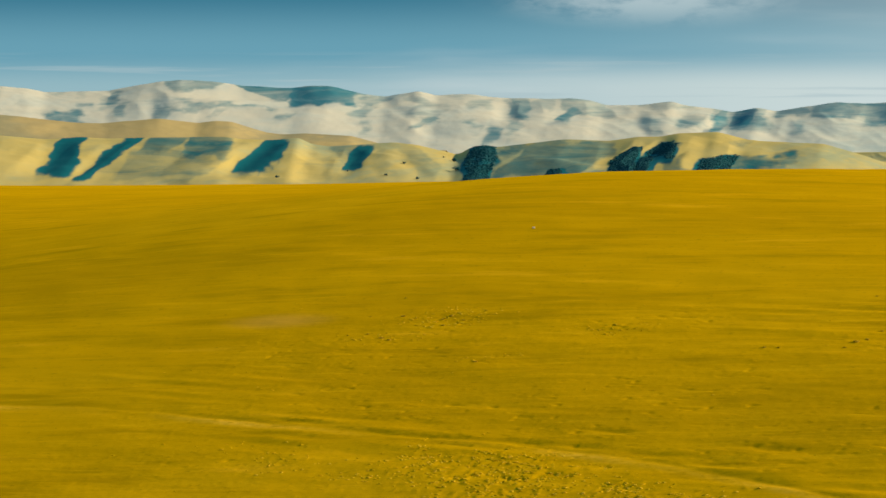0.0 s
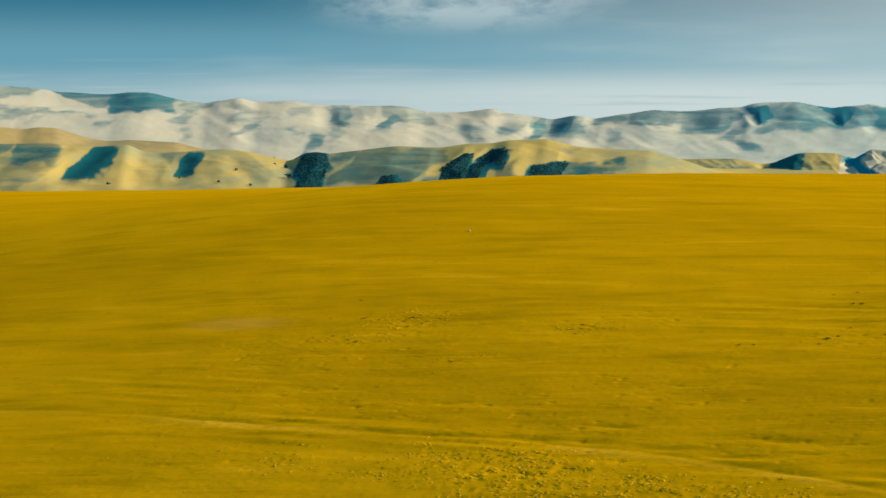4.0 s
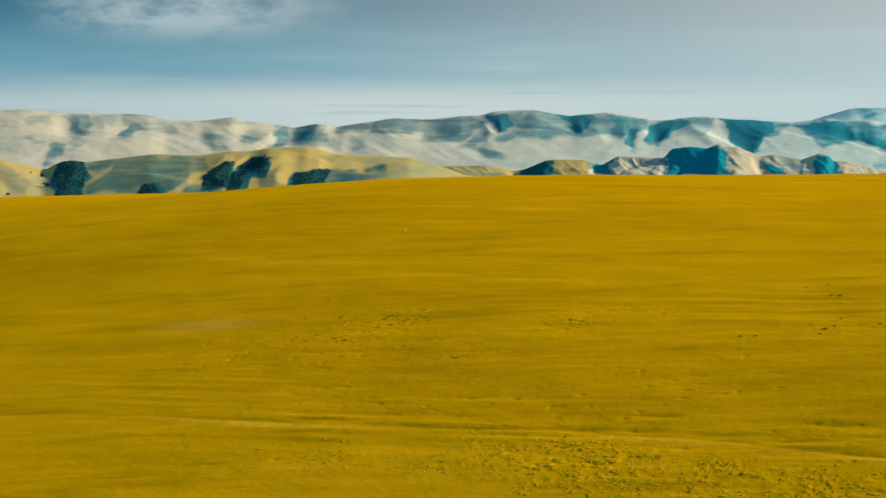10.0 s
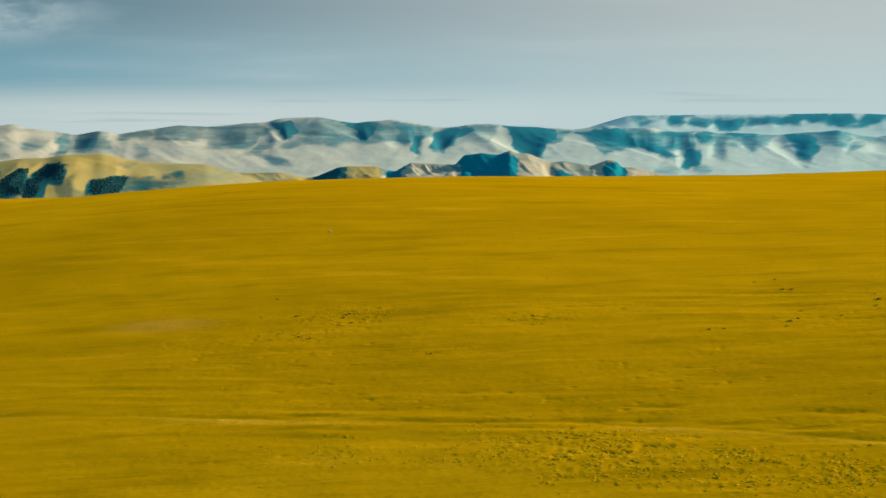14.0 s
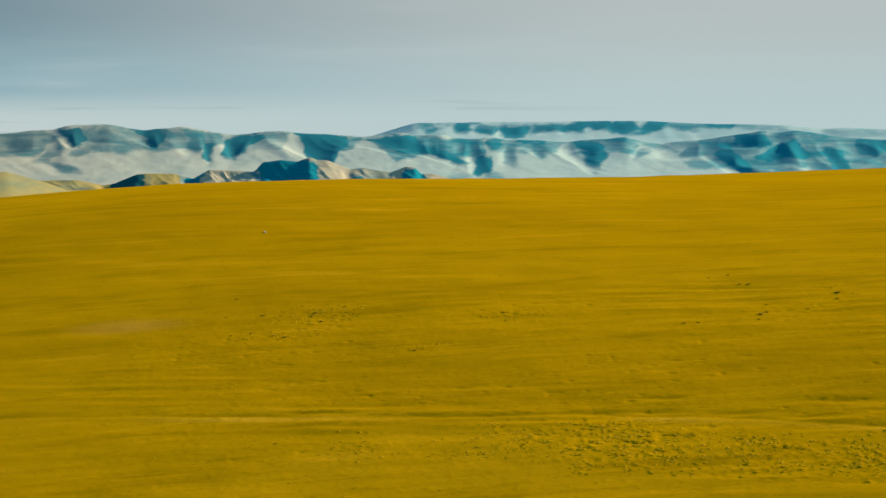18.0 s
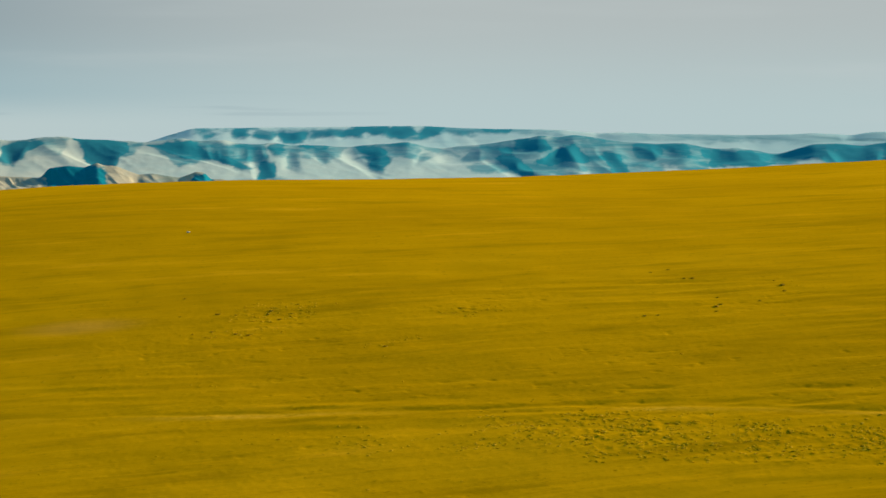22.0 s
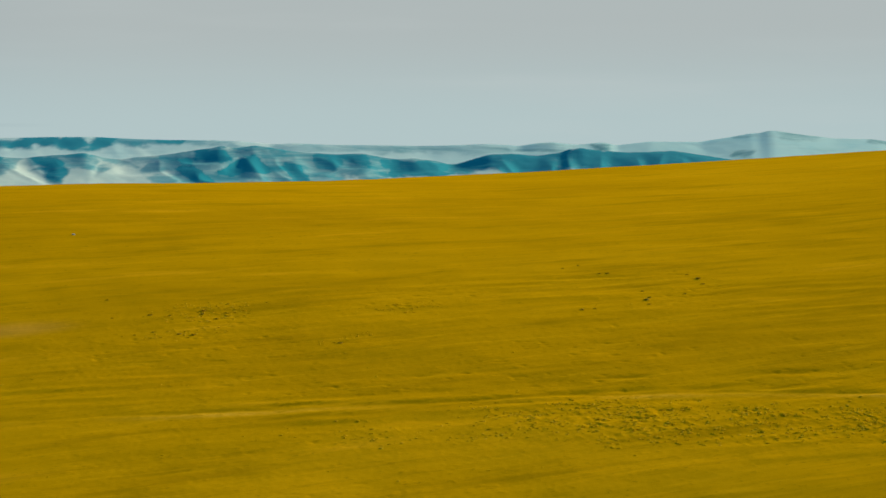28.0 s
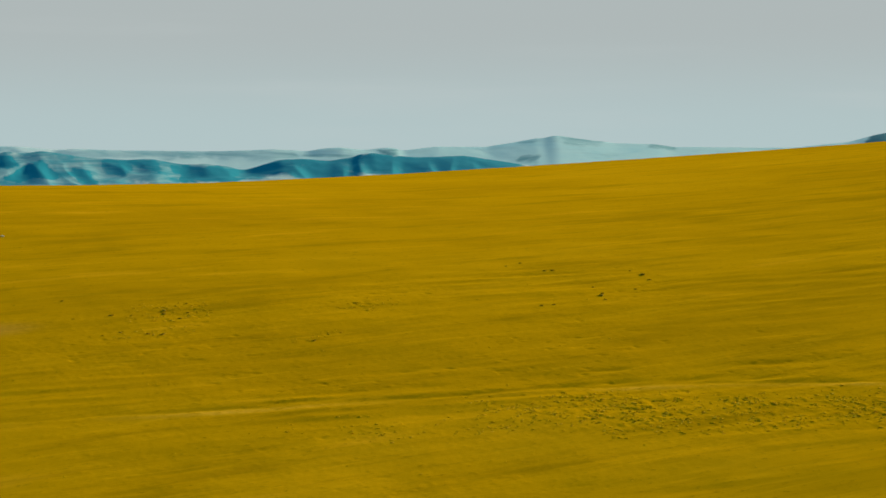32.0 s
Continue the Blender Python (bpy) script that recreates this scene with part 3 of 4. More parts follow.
NEAR_GULLIES = [
    (-7.3, -32.4, -31.83, -30.8, -33.04, -32.26, 1, 0.7, 1.2), (-7.6, -30.76, -30.3, -33.8, -31.97, -31.66, 0.95, 0.6, 1.2), (-8.1, -29.98, -28.94, -17.3, -30.3, -29.26, 0.45, 0.1, 1), (-7, -28.86, -27.66, -21.1, -29.03, -27.79, 0.55, 0.12, 0.8),
    (-17.3, -30.54, -27.5, -40.2, -30.87, -28.64, 0.32, 0, 1), (-9.5, -26.63, -26.01, -29.8, -27.57, -26.57, 1, 0.8, 0.9), (-13.7, -24.18, -23.71, -30.6, -24.3, -23.75, 1, 0.8, 0.9), (-13.6, -24.91, -24.27, -23.9, -24.51, -24.19, 0.3, 0.3, 1),
    (-15.6, -23.05, -22.56, -40.6, -22, -21.43, 0.25, 0.25, 1), (-15.4, -25.4, -24.27, -39.3, -25.89, -24.6, 0.16, 0, 1)]
NEAR_GULLIES += [
    (-14.3, -20.77, -20.12, -26.3, -20.99, -20.09, 1, 0.5, 1), (-26.3, -20.94, -20.09, -41.5, -20.89, -20.17, 0.95, 0.3, 1), (-12.2, -19.23, -16.8, -35.3, -20.04, -17.77, 0.5, 0, 1), (-15.7, -17.53, -16.88, -21, -17.77, -16.88, 0.5, 0.2, 1),
    (-29.9, -19.56, -17.93, -36.6, -20.04, -18.1, 0.5, 0.2, 1), (-18.4, -20.04, -19.23, -21.9, -20.04, -19.72, 0.5, 0.2, 1), (-15.7, -16.16, -15.9, -25.4, -16.8, -16.08, 1, 0.6, 0.8), (-24.6, -16.8, -16.08, -33.4, -16.74, -15.83, 1, 0.4, 0.8),
    (-12.6, -15.4, -14.89, -22.3, -15.95, -15, 1, 0.7, 0.8), (-22.3, -15.95, -15.49, -34.7, -16.05, -15.7, 1, 0.4, 0.6)]
NEAR_GULLIES += [
    (-22.3, -15.25, -14.76, -33.8, -15.09, -14.28, 0.5, 0.2, 0.8), (-22.3, -14.12, -13.15, -32.1, -14.28, -13.39, 1, 0.5, 0.6), (-21.4, -13.31, -12.5, -30.3, -13.47, -11.85, 0.6, 0.3, 0.7), (-21.4, -12.26, -11.69, -24.5, -12.34, -11.77, 0.75, 0.2, 0.7),
    (-24.5, -12.18, -11.69, -29.4, -12.5, -11.69, 0.55, 0, 0.7), (-30.9, -18.46, -18.14, -39.7, -18.59, -17.73, 0.95, 0.3, 0.8), (-30.1, -17.26, -16.86, -39, -17.18, -16.62, 0.45, 0.2, 0.8), (-9.9, -13.55, -13.15, -12.6, -13.47, -13.15, 0.4, 0.2, 0.8)]
# shade on the mounds' west sides and the flat wall, laid on as colour
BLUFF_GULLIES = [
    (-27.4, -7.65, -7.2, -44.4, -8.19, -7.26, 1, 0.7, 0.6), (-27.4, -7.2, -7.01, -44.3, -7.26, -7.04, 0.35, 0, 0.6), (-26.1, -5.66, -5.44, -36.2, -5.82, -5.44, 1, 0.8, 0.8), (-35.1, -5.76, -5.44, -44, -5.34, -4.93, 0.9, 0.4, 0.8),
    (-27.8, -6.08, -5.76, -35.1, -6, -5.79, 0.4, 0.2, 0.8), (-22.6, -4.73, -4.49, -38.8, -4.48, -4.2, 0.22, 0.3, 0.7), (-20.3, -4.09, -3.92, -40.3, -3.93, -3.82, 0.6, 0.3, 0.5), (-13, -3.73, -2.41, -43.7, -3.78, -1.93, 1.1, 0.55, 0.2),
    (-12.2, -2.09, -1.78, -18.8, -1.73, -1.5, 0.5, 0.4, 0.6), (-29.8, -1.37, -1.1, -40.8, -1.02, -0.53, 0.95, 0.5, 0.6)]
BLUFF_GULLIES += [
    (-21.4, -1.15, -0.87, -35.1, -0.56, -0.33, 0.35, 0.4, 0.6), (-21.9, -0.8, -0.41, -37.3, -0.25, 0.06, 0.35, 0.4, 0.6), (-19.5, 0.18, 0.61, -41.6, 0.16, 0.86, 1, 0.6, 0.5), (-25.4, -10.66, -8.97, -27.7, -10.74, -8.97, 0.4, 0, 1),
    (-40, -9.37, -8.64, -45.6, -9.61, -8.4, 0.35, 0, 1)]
HORIZON_TOPS = [
    (-3.43, -33.2), (-0.7, -9.4), (0.66, 21.9), (7, 27.5), (8.75, 21.4), (11.27, 18), (12.16, 10.3), (12.82, 13.4), (13.44, 10.3),
    (16.66, 6.3), (18.28, 11.3), (19.25, 6.2), (19.73, 12.5), (20.21, 15), (20.86, 9.9), (21.66, 14.9), (21.98, 7.4), (22.94, 16.1),
    (24.38, 16.1), (25.82, 34.5), (25.96, 33.4), (26.34, 40.7), (28.08, 22.9), (29.2, 20.3), (29.68, 15.2), (33.02, 12.4), (34.59, 24.6),
    (35.52, 44.1), (36.75, 51.2), (37.67, 26.6)]
HORIZON_GULLIES = [
    (23.2, 0.74, 2.51, 19.5, 0.74, 2.51, 0.6, 0, 1), (20.9, 2.99, 9.57, 6.2, 3.08, 9.57, 0.6, 0, 1), (14.5, -0.06, 0.42, 8.4, -0.22, 0.34, 0.5, 0, 1), (12.2, 0.9, 1.22, 6, 0.9, 1.31, 0.7, 0, 1),
    (15.9, 1.71, 2.11, -0, 1.87, 2.35, 0.75, 0.4, 0.8), (14.8, 2.51, 3.16, -2.4, 2.43, 2.91, 0.75, 0.4, 0.8), (17.3, 3.15, 3.96, -1.1, 3.16, 3.88, 1, 0.5, 0.5), (21, 3.96, 4.92, 2.7, 4.04, 4.92, 0.75, 0.4, 0.5),
    (22.4, 4.92, 5.88, 2.8, 4.92, 5.56, 0.9, 0.4, 0.5), (24.9, 5.88, 6.2, 7.7, 5.64, 6.36, 0.9, 0.3, 0.5)]
HORIZON_GULLIES += [
    (23.7, 6.36, 7, 7.8, 6.28, 6.92, 1, 0.4, 0.5), (22.6, 7.16, 8.03, 7.9, 7.16, 7.64, 0.85, 0.4, 0.5), (23.9, 7.72, 8.27, 19, 7.72, 8.27, 0.7, 0, 0.5), (17.8, 8.03, 8.91, 9.3, 8.11, 8.83, 0.45, 0.2, 0.5),
    (21.6, 8.86, 9.57, 9.4, 8.91, 9.57, 0.95, 0.3, 0.5), (18, 9.7, 11.42, 11.9, 9.7, 11.58, 0.45, 0, 0.5), (5.7, 12.14, 18.91, -11.6, 12.46, 18.91, 0.3, 0, 1), (13.9, 21.17, 21.68, 2.8, 21.25, 21.75, 0.55, 0.3, 0.6),
    (10.2, 19.23, 20.52, -2.1, 19.07, 20.69, 0.25, 0.2, 0.8), (-4.6, 25.16, 25.8, -14.4, 25.01, 25.8, 0.4, 0, 1)]
HORIZON_GULLIES += [
    (33.1, 25.8, 27.82, 25.8, 25.32, 27.9, 0.3, 0, 1), (38, 26.13, 26.45, 31.9, 25.88, 26.77, 0.35, 0, 1), (20.4, 29.03, 29.67, 14.2, 29.03, 29.67, 0.35, 0, 1), (43.9, 35.27, 36.12, 24.5, 35.04, 36.12, 1, 0.3, 1)]


class Range:
    """A chain of hills round the meadow, in headings (degrees clockwise from north) and slope s: 0 on the crest, 1 at the foot.
    The face falls from the crest (tops) to a shelf within the share steep of its depth, and runs out to the foot from there.
    steep: the share in the west and in the east, and the headings between which it changes."""

    def __init__(self, dist, front, foot, tops, gullies, seed, shelf=-30.0, steep=(0.3, 0.3, 0, 1), wild=2.0, wild_gap=90.0, ribs=0.0, rib_gap=1.0, jag=0.3, rag=0.4, cut=0.45, soft=0.05):
        self.dist, self.front, self.foot, self.tops, self.gullies = dist, front, foot, tops, gullies
        self.seed, self.shelf, self.steep, self.wild, self.wild_gap = seed, shelf, steep, wild, wild_gap
        self.ribs, self.rib_gap, self.jag, self.rag, self.cut, self.soft = ribs, rib_gap, jag, rag, cut, soft

    def crest(self, az):
        """Height of the crest: rounded between its tops and saddles."""
        a, z = np.array(self.tops).T
        return sum(np.interp(az + k * self.soft, a, z) for k in (-2, -1, 0, 1, 2)) / 5

    def plane(self, az, s):
        """World coordinates of the plan."""
        a, r = np.radians(az), self.dist - s * self.front
        return PIVOT.x + r * np.sin(a), PIVOT.y + r * np.cos(a)

    def height(self, az, s):
        t = np.clip(s, 0, 1)
        x, y = self.plane(az, s)
        crest = self.crest(az)
        w, e, lo, hi = self.steep
        steep = w + (e - w) * smooth(lo, hi, az)
        floor = self.foot + (self.shelf - self.foot) * np.clip(1 - t, 0, 1) ** 1.3
        fall = np.where(s >= 0, np.exp(-(t / steep) ** 1.25), np.clip(1 + s, 0, 1) ** 1.5)
        z = floor + (crest - self.shelf) * fall
        # ribs that run down the face, bent and branching
        bent = az - 9.0 * self.rib_gap * t + 0.35 * self.rib_gap * vnoise(az * 0.9 / self.rib_gap, t * 9, self.seed + 21)
        rib = 0.9 * np.abs(vnoise(bent / self.rib_gap, az * 0, self.seed + 22)) + 0.4 * np.abs(vnoise(bent * 2.3 / self.rib_gap, t * 5, self.seed + 23))
        on_face = smooth(0.0, 0.04, t) * smooth(0.02, 0.25, fall) * (s >= 0)
        z = z - self.ribs * (0.25 + 0.75 * smooth(-0.3, 0.6, fbm(az / 2.6, t * 3, self.seed + 25, 2))) * rib * on_face
        g = self.wild_gap
        wx, wy = x + 0.4 * g * vnoise(x / g, y / g, self.seed + 3), y + 0.4 * g * vnoise(x / g + 7, y / g, self.seed + 4)
        fold = 1.2 * np.abs(vnoise(wx / g, wy / g, self.seed + 5)) + 0.5 * np.abs(vnoise(wx / g * 2.2, wy / g * 2.2, self.seed + 6))
        z = z + self.wild * (fold - 0.6) * smooth(0.02, 0.2, t) * (1 - smooth(0.75, 1.0, t))
        base, cut = z, np.zeros_like(z)
        for z0, west0, east0, z1, west1, east1, thick, wall, lit in self.gullies:
            if not wall:
                continue
            k = np.clip((z0 - base) / max(z0 - z1, 1), -0.1, 1.2)
            west, east = west0 + (west1 - west0) * k, east0 + (east1 - east0) * k
            wide = np.maximum(east - west, 0.1)
            shape = np.where(az > west, np.clip((east - az) / wide, 0, 1), np.clip(1 - (west - az) / (wide * lit), 0, 1))
            shape = shape * shape * (3 - 2 * shape)
            deep = self.cut * wall * np.radians(wide) * self.dist * shape
            cut = np.maximum(cut, deep * smooth(z1 - 8, z1 + 3, base) * smooth(0.0, 0.09, t))
        room = np.maximum(z - floor, 0) * 0.7 + 1.5
        z = z - np.where(s > 0, room * (1 - np.exp(-cut / room)), 0)
        z = z + self.jag * fbm(x / 40, y / 40, self.seed + 1, 3) * np.exp(-(s / 0.06) ** 2)
        return z + 0.35 * fbm(x / 14, y / 14, self.seed + 13, 3) * smooth(0, 0.1, t)

    def place(self, az, s):
        """World coordinates of points of the face."""
        az, s = np.asarray(az, float), np.asarray(s, float)
        return (*self.plane(az, s), self.height(az, s))

    def shade_cover(self, az, s, z):
        """How strongly gully shade and brush are painted into the colour, 0 to 1."""
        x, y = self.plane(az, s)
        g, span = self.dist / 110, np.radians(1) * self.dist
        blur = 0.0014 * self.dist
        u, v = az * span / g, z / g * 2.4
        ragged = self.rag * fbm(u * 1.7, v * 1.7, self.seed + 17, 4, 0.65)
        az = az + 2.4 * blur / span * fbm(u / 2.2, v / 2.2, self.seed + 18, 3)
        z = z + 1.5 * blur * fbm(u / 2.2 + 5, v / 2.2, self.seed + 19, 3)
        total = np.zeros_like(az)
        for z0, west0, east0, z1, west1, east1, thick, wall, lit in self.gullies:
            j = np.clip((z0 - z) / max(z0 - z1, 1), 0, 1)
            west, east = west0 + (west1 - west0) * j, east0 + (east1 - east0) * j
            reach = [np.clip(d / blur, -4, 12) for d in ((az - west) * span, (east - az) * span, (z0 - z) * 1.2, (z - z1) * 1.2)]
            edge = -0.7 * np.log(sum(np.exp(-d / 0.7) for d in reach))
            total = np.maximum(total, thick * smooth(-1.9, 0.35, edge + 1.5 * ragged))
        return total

    def build(self, cuts, step, rows, material, label, group):
        """One object for each hill between two cuts."""
        for lo, hi in zip(cuts, cuts[1:]):
            n = max(6, int(round((hi - lo) / step)))
            S = np.concatenate([np.linspace(-0.9, -0.1, 6), np.linspace(-0.22, 1.0, rows) ** 2 * np.sign(np.linspace(-0.22, 1.0, rows))])
            A, SS = np.meshgrid(np.linspace(lo, hi, n), S)
            X, Y, Z = self.place(A, SS)
            a = radians((lo + hi) / 2)
            c = Vector((PIVOT.x + self.dist * math.sin(a), PIVOT.y + self.dist * math.cos(a), self.foot))
            me = grid_mesh("hill", X[::-1] - c.x, Y[::-1] - c.y, Z[::-1] - c.z, material)
            me.attributes.new("scrub_shade", "FLOAT", "POINT").data.foreach_set("value", self.shade_cover(A, SS, Z)[::-1].astype(np.float32).ravel())
            ob = new("hill", me)
            ob.location = c
            tagged(ob, label, "hill", group, "structure")


# yellow hills right behind the meadow, and the tan ridge at their back
NEAR = Range(1650, 420, -66, NEAR_TOPS, NEAR_GULLIES, seed=3, shelf=-42.0, steep=(0.5, 0.5, 0, 1), wild=3.0, wild_gap=110.0, ribs=1.5, rib_gap=1.6, cut=0.22)
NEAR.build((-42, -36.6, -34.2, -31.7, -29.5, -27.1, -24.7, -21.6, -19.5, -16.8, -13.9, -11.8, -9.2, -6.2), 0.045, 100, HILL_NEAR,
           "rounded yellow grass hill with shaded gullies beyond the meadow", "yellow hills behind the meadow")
TAN = Range(1900, 200, -50, TAN_TOPS, [], seed=9, shelf=-38.0, steep=(0.6, 0.6, 0, 1), wild=2.0, wild_gap=140.0, ribs=1.0, rib_gap=2.0)
TAN.build((-42, -34.5, -31.6, -28.6, -22.0), 0.06, 60, HILL_TAN, "low tan grass ridge behind the yellow hills", "tan ridges behind the yellow hills")

# pale bluffs with one dark wall
BLUFFS = Range(2050, 240, -66, BLUFF_TOPS, BLUFF_GULLIES, seed=31, shelf=-46.0, steep=(0.4, 0.4, 0, 1), wild=3.5, wild_gap=28.0, ribs=3.2, rib_gap=0.32, cut=0.3, soft=0.022)
BLUFFS.build((-11.5, -8.3, -6.1), 0.03, 100, HILL_NEAR,
             "low rounded tan hill with a dark teal shaded west side", "pale bluffs behind the crest")
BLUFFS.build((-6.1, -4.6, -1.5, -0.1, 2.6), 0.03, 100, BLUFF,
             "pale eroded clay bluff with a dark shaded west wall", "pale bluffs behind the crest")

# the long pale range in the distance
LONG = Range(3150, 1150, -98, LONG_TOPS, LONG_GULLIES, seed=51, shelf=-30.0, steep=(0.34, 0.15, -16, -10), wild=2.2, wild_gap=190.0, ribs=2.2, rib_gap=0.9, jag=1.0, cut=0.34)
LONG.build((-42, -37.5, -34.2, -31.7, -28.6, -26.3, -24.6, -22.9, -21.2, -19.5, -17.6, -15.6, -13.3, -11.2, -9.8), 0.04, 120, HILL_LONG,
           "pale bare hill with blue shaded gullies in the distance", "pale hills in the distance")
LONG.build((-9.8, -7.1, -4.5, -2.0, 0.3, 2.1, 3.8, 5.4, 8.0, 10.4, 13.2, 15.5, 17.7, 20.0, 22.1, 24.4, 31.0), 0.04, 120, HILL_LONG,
           "cool pale hill with deep teal shaded gullies", "teal shaded hills in the distance")

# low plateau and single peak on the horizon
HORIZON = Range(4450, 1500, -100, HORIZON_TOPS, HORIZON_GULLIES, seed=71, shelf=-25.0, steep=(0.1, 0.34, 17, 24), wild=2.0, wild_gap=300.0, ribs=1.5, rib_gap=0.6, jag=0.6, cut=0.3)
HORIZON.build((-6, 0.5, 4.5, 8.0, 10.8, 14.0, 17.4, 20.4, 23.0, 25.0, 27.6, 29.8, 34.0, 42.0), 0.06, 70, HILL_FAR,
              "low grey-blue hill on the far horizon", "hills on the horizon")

# ---------------------------------------------------------------- groves on the yellow hills
def lumps(name, centres, sizes, material, squash=0.8, seed=1, ring=7, levels=3):
    """Many small uneven domes as one mesh: crowns seen from afar."""
    rng = np.random.default_rng(seed)
    verts, faces = [], []
    for (cx, cy, cz), size in zip(centres, sizes):
        k = len(verts)
        turn = rng.uniform(0, 6.28)
        for lv in range(levels):
            el = (lv / levels) * 1.45 - 0.25
            for j in range(ring):
                a = turn + 6.2832 * (j + 0.5 * (lv % 2)) / ring
                r = size * (0.75 + 0.5 * rng.random())
                verts.append((cx + r * math.cos(el) * math.cos(a), cy + r * math.cos(el) * math.sin(a), cz + r * squash * (math.sin(el) + 0.3)))
        verts.append((cx, cy, cz + size * squash * (1.1 + 0.4 * rng.random())))
        for lv in range(levels - 1):
            for j in range(ring):
                a, b = k + lv * ring + j, k + lv * ring + (j + 1) % ring
                faces.append((a, b, b + ring, a + ring))
        for j in range(ring):
            faces.append((k + (levels - 1) * ring + j, k + (levels - 1) * ring + (j + 1) % ring, k + levels * ring))
    me = bpy.data.meshes.new(name)
    me.from_pydata(verts, [], faces)
    me.polygons.foreach_set("use_smooth", np.ones(len(faces), bool))
    me.materials.append(material)
    return me


def grove(chain, row, size, seed, leaves, label):
    """Bushes that fill the brushy wall of a gully, thinner towards its edge."""
    rng = np.random.default_rng(seed)
    z0, west0, east0, z1, west1, east1 = row[:6]
    a = rng.uniform(min(west0, west1) - 0.1, max(east0, east1) + 0.1, 24000)
    t = rng.uniform(0.0, 0.75, 24000)
    x, y, z = chain.place(a, t)
    k = np.clip((z0 - z) / (z0 - z1), 0, 1)
    west, east = west0 + (west1 - west0) * k, east0 + (east1 - east0) * k
    edge = np.minimum(np.minimum(a - west, east - a) * 28.8, np.minimum(z0 - z, z - z1)) + 1.6 * fbm(x / 9, z / 5, seed, 3)
    keep = np.flatnonzero((edge > -0.5) & (rng.random(24000) < smooth(-0.5, 3.0, edge)))[:1100]
    ob = new("grove", lumps("grove", zip(x[keep], y[keep], z[keep]), size * rng.uniform(0.6, 1.3, len(keep)), leaves, 0.4, seed, 6, 2))
    return tagged(ob, label, "bushes", "groves on the hills", "stuff")


for k in (10, 11, 16, 17, 18, 19, 21, 25):
    grove(NEAR, NEAR_GULLIES[k], 0.95, 100 + k, LEAVES, "dark blue-green bushes on a hillside of dry grass")


def shrub(x, y, z, size, seed):
    """A single round shrub: forked stem and a crown of clumps."""
    rng = np.random.default_rng(seed)
    ob = tagged(new("shrub"), "lone dark green shrub on the dry hillside", "shrub", "lone shrubs on the yellow hills")
    ob.location = (x, y, z)
    bm = bmesh.new()
    for k in range(3):
        a = 2.1 * k + rng.uniform(-0.4, 0.4)
        m = pose(0.12 * size * math.cos(a), 0.12 * size * math.sin(a), 0.3 * size, 18 * math.sin(a), -18 * math.cos(a), 0)
        bmesh.ops.create_cone(bm, segments=6, radius1=0.09 * size, radius2=0.04 * size, depth=0.8 * size, matrix=m)
    stem = bpy.data.meshes.new("stem")
    bm.to_mesh(stem)
    bm.free()
    stem.materials.append(BARK)
    new("stem", stem).parent = ob
    d = rng.normal(0, 1, (26, 3)) * (0.42, 0.42, 0.25) * size
    new("crown", lumps("crown", [(px, py, pz + 0.75 * size) for px, py, pz in d], rng.uniform(0.2, 0.36, 26) * size, LEAVES, 0.9, seed, 6, 2)).parent = ob
    return ob


SHRUBS = [(-22.68, -28), (-21.64, -25), (-23.1, -35.1), (-21.31, -28.1), (-21.17, -33.5), (-22.19, -37.9), (-24.27, -33.3), (-26.22, -35.7)]  # heading, height
for k, (az, up_at) in enumerate(SHRUBS):
    down = np.linspace(0.02, 0.9, 200)
    row = NEAR.height(np.full(200, az), down)
    s_at = down[np.argmin(np.abs(row - up_at))]
    sx, sy, sz = NEAR.place(np.array(az), np.array(s_at))
    shrub(float(sx), float(sy), float(sz) - 0.2, 1.7 + 0.7 * math.sin(5 * k), 300 + k)

# ---------------------------------------------------------------- tussocks and stone on the meadow
def tussock_spots(count, reach, seed, loose):
    """Places where tussocks grow: thick on the hummocks, loose over the rest."""
    rng = np.random.default_rng(seed)
    x, y = rng.uniform(-48, 58, count), rng.uniform(-36, 56, count)
    weight = np.maximum(hummocky(x, y), loose * smooth(0.1, 0.7, fbm(x / 9, y / 5, seed, 3)))
    clump = smooth(-0.9, 0.3, fbm(x / 1.6, y / 1.3, seed + 4, 2))
    keep = rng.random(count) < reach * weight * clump
    return x[keep], y[keep], rng.uniform(0.55, 1.25, keep.sum())


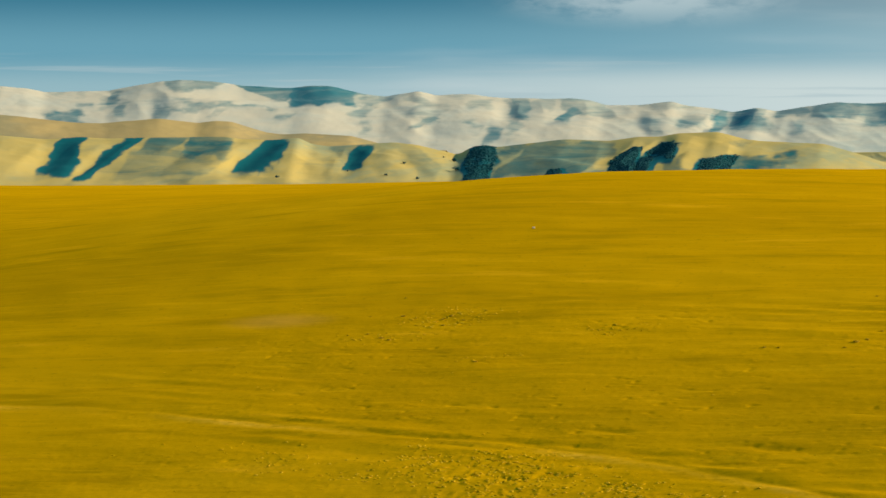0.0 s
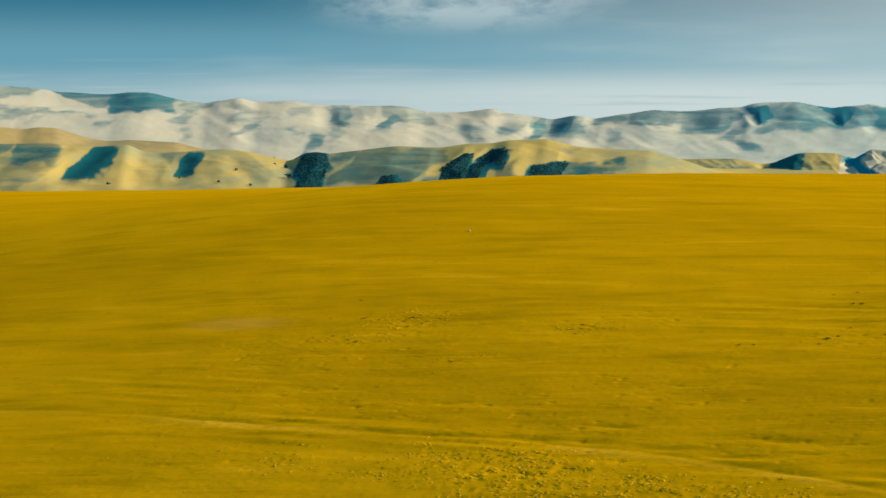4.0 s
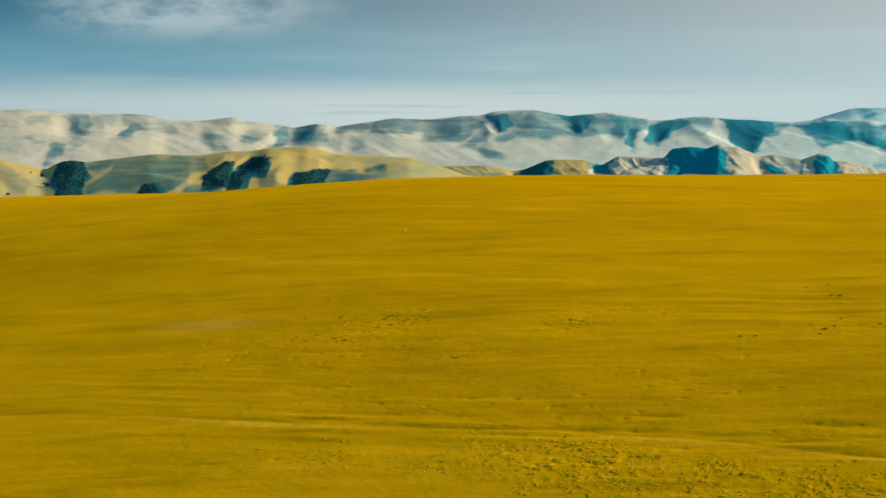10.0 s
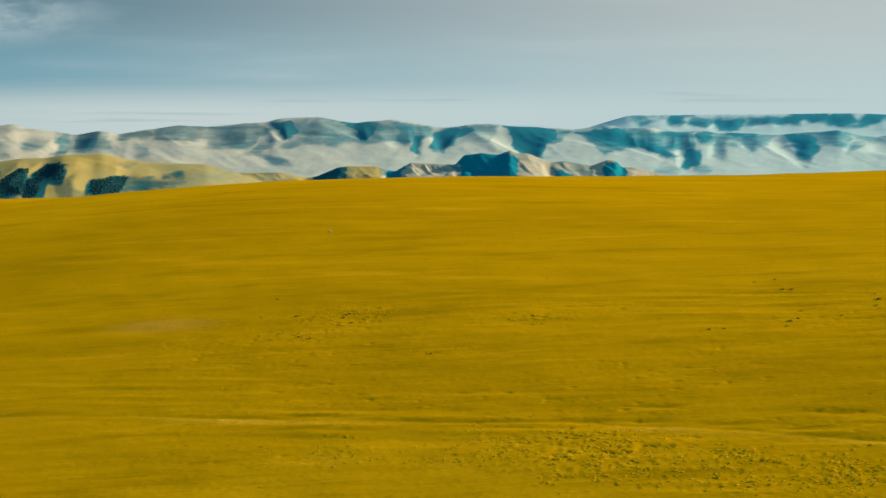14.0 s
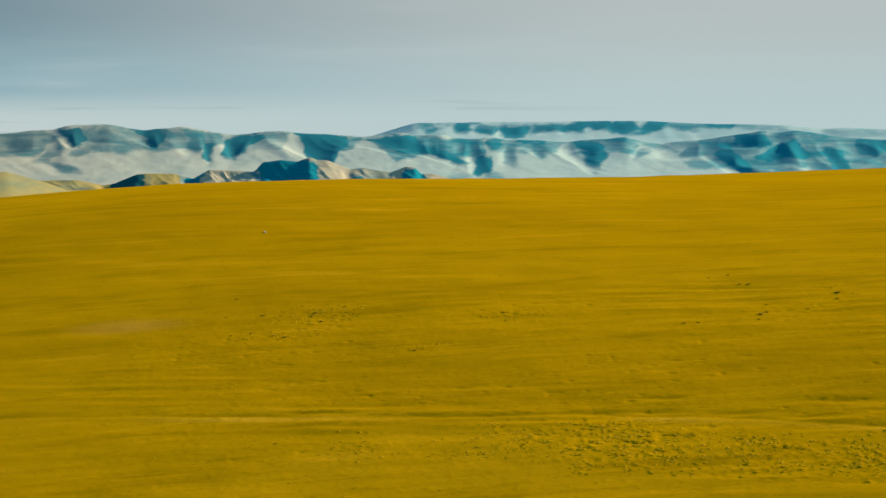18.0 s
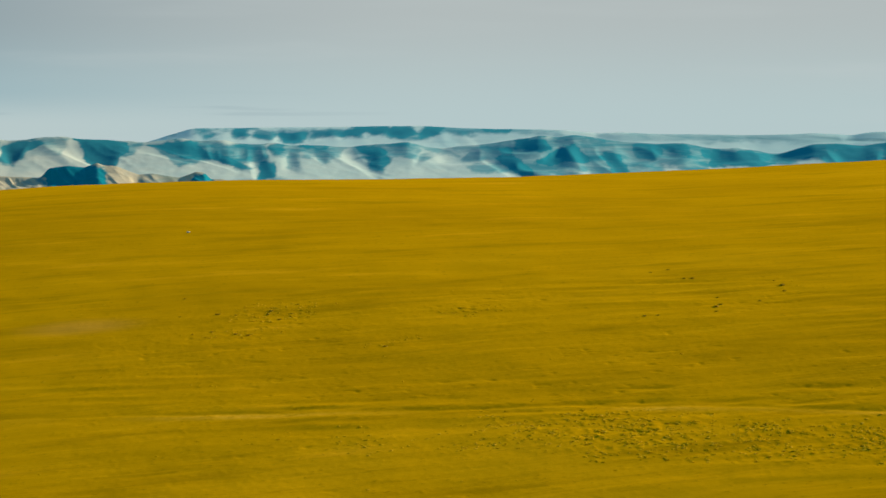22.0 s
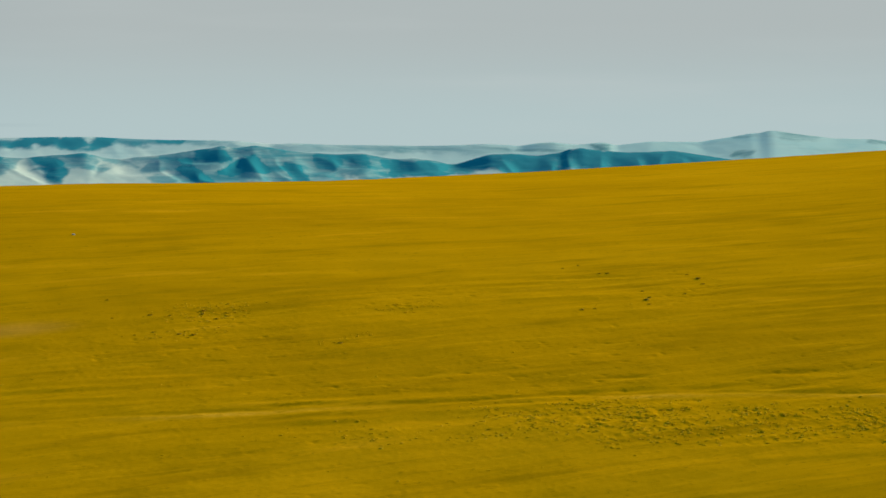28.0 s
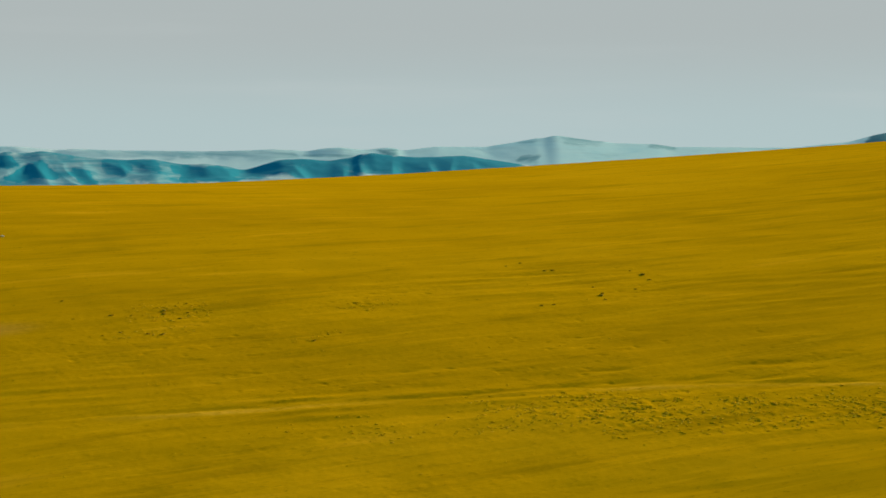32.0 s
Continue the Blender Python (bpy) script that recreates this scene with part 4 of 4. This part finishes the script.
def cushion_mesh(name, xs, ys, sizes, seed, ring=8):
    """Low ragged cushions of grass with an overhanging rim; all in one mesh."""
    rng = np.random.default_rng(seed)
    n = len(xs)
    base = np.stack([xs, ys, lie(xs, ys) + rough(xs, ys)], 1)
    turn, long = rng.uniform(-0.5, 0.5, n), rng.uniform(1.0, 1.7, n)
    layers = []
    for out, up in ((1.15, -0.12), (0.95, 0.09), (0.62, 0.21), (0.26, 0.27)):
        a = (np.arange(ring) + 0.5 * (up > 0.5)) * 2 * np.pi / ring
        r = out * rng.uniform(0.72, 1.25, (n, ring))
        px, py = r * np.cos(a) * long[:, None], r * np.sin(a)
        qx, qy = px * np.cos(turn)[:, None] - py * np.sin(turn)[:, None], px * np.sin(turn)[:, None] + py * np.cos(turn)[:, None]
        pz = up + rng.uniform(-0.06, 0.06, (n, ring))
        layers.append(base[:, None, :] + np.stack([qx, qy, pz], -1) * sizes[:, None, None])
    co = np.stack(layers, 1).reshape(n, 4 * ring, 3)
    quads = [(k * ring + j, k * ring + (j + 1) % ring, (k + 1) * ring + (j + 1) % ring, (k + 1) * ring + j) for k in range(3) for j in range(ring)]
    faces = (np.arange(n)[:, None, None] * 4 * ring + np.array(quads)[None]).reshape(-1, 4)
    caps = np.arange(n)[:, None] * 4 * ring + 3 * ring + np.arange(ring)[None]
    me = bpy.data.meshes.new(name)
    me.from_pydata(co.reshape(-1, 3).tolist(), [], faces.tolist() + caps.tolist())
    me.materials.append(TUSSOCK)
    return me


tx, ty, ts = tussock_spots(90000, 0.8, 5, 0.005)
tuft = new("grass_tussocks", cushion_mesh("grass_tussocks", tx, ty, 0.125 * ts, 9))
tagged(tuft, "low golden grass tussocks scattered over the grazed meadow", "grass", kind="stuff")


def rush_material():
    m = Nodes("dry_rushes")
    pick = m.add("ShaderNodeNewGeometry").outputs["Random Per Island"]
    return m.done(m.ramp(pick, (0.0, (0.30, 0.185, 0.008)), (0.6, (0.42, 0.25, 0.010)), (1.0, (0.58, 0.33, 0.015))), 0.9, shine=0.05)


def clump_mesh(seed, material):
    """A clump of coarse grass one metre across: a matted heart with bent blades round it."""
    rng = np.random.default_rng(seed)
    verts, faces = [], []
    rings = ((0.50, -0.05), (0.42, 0.14), (0.26, 0.26), (0.08, 0.31))
    for out, up in rings:
        for j in range(10):
            a = 0.6283 * j
            d = out * rng.uniform(0.75, 1.2)
            verts.append((d * math.cos(a), d * math.sin(a) * 0.8, up + rng.uniform(-0.04, 0.05)))
    for k in range(3):
        for j in range(10):
            n = (j + 1) % 10
            faces.append((10 * k + j, 10 * k + n, 10 * k + 10 + n, 10 * k + 10 + j))
    faces.append(tuple(range(30, 40)))
    for _ in range(70):
        a, d, tall = rng.uniform(0, 6.283), rng.uniform(0.05, 0.42), rng.uniform(0.25, 0.5)
        c, s = math.cos(a), math.sin(a)
        k = len(verts)
        for lean, up, wide in ((0.0, 0.02, 0.022), (0.08, 0.6, 0.018), (0.28, 1.0, 0.004)):
            px, py = c * (d + lean), s * (d + lean) * 0.8
            verts += [(px - s * wide, py + c * wide, up * tall), (px + s * wide, py - c * wide, up * tall)]
        faces += [(k, k + 1, k + 3, k + 2), (k + 2, k + 3, k + 5, k + 4)]
    me = bpy.data.meshes.new("grass_clump")
    me.from_pydata(verts, [], faces)
    me.materials.append(material)
    return me


CLUMPS = [  # x, y, width
    (-21.1, 45.7, 1), (-14.6, 45.5, 0.9), (-15.1, 44, 0.7), (-13.9, 41.4, 0.8), (-24.9, 54.3, 0.6), (-19.3, 36.1, 0.9), (-17.9, 35.2, 0.8), (-24.3, 37.3, 0.5), (-2.9, 25.7, 0.9), (-22, 38, 0.6),
    (-18.9, 44.7, 0.5), (-12.3, 43.6, 0.6), (-11.2, 47.8, 0.6), (36.9, 53.5, 0.7), (37.3, 47.1, 0.7), (38.3, 46.8, 0.8), (34.3, 52.4, 0.6), (37, 31, 1.1), (37.8, 32.2, 0.7), (36.3, 28.7, 0.6),
    (38.5, 35.9, 0.6), (47.7, 39.6, 1.2), (47, 36.5, 0.7), (47.6, 42.6, 0.6), (42.7, 32.4, 0.6), (27.9, 29.3, 0.7), (29.4, 29.1, 0.6), (-25.6, 45.8, 0.5)]
RUSHES = rush_material()
clump_kinds = [clump_mesh(60 + k, RUSHES) for k in range(4)]
for k, (cx, cy, wide) in enumerate(CLUMPS):
    cz = float(lie(cx, cy) + rough(np.array([cx]), np.array([cy]))[0])
    ob = new("grass_clump", clump_kinds[k % 4])
    ob.matrix_world = pose(cx, cy, cz, 0, 0, 47 * k) @ Matrix.Diagonal((0.75 * wide, 0.75 * wide, 0.33 * wide, 1))
    tagged(ob, "dark coarse grass clump standing in the grazed meadow", "grass clump", "grass clumps on the meadow")


def stone(x, y, size, seed):
    bm = bmesh.new()
    bmesh.ops.create_icosphere(bm, subdivisions=3, radius=size)
    for v in bm.verts:
        n = noise.noise(v.co * 2.2 / size * 0.5 + Vector((seed, 0, 0)))
        v.co = Vector((v.co.x * 1.25, v.co.y, v.co.z * 0.7)) * (1 + 0.35 * n)
    me = bpy.data.meshes.new("stone")
    bm.to_mesh(me)
    bm.free()
    me.materials.append(STONE)
    ob = new("stone", me)
    ob.location = (x, y, float(lie(x, y) + rough(np.array(x), np.array(y))) + size * 0.35)
    return tagged(ob, "small pale stone lying in the golden grass", "stone")


stone(-23.8, 93.9, 0.20, 3)
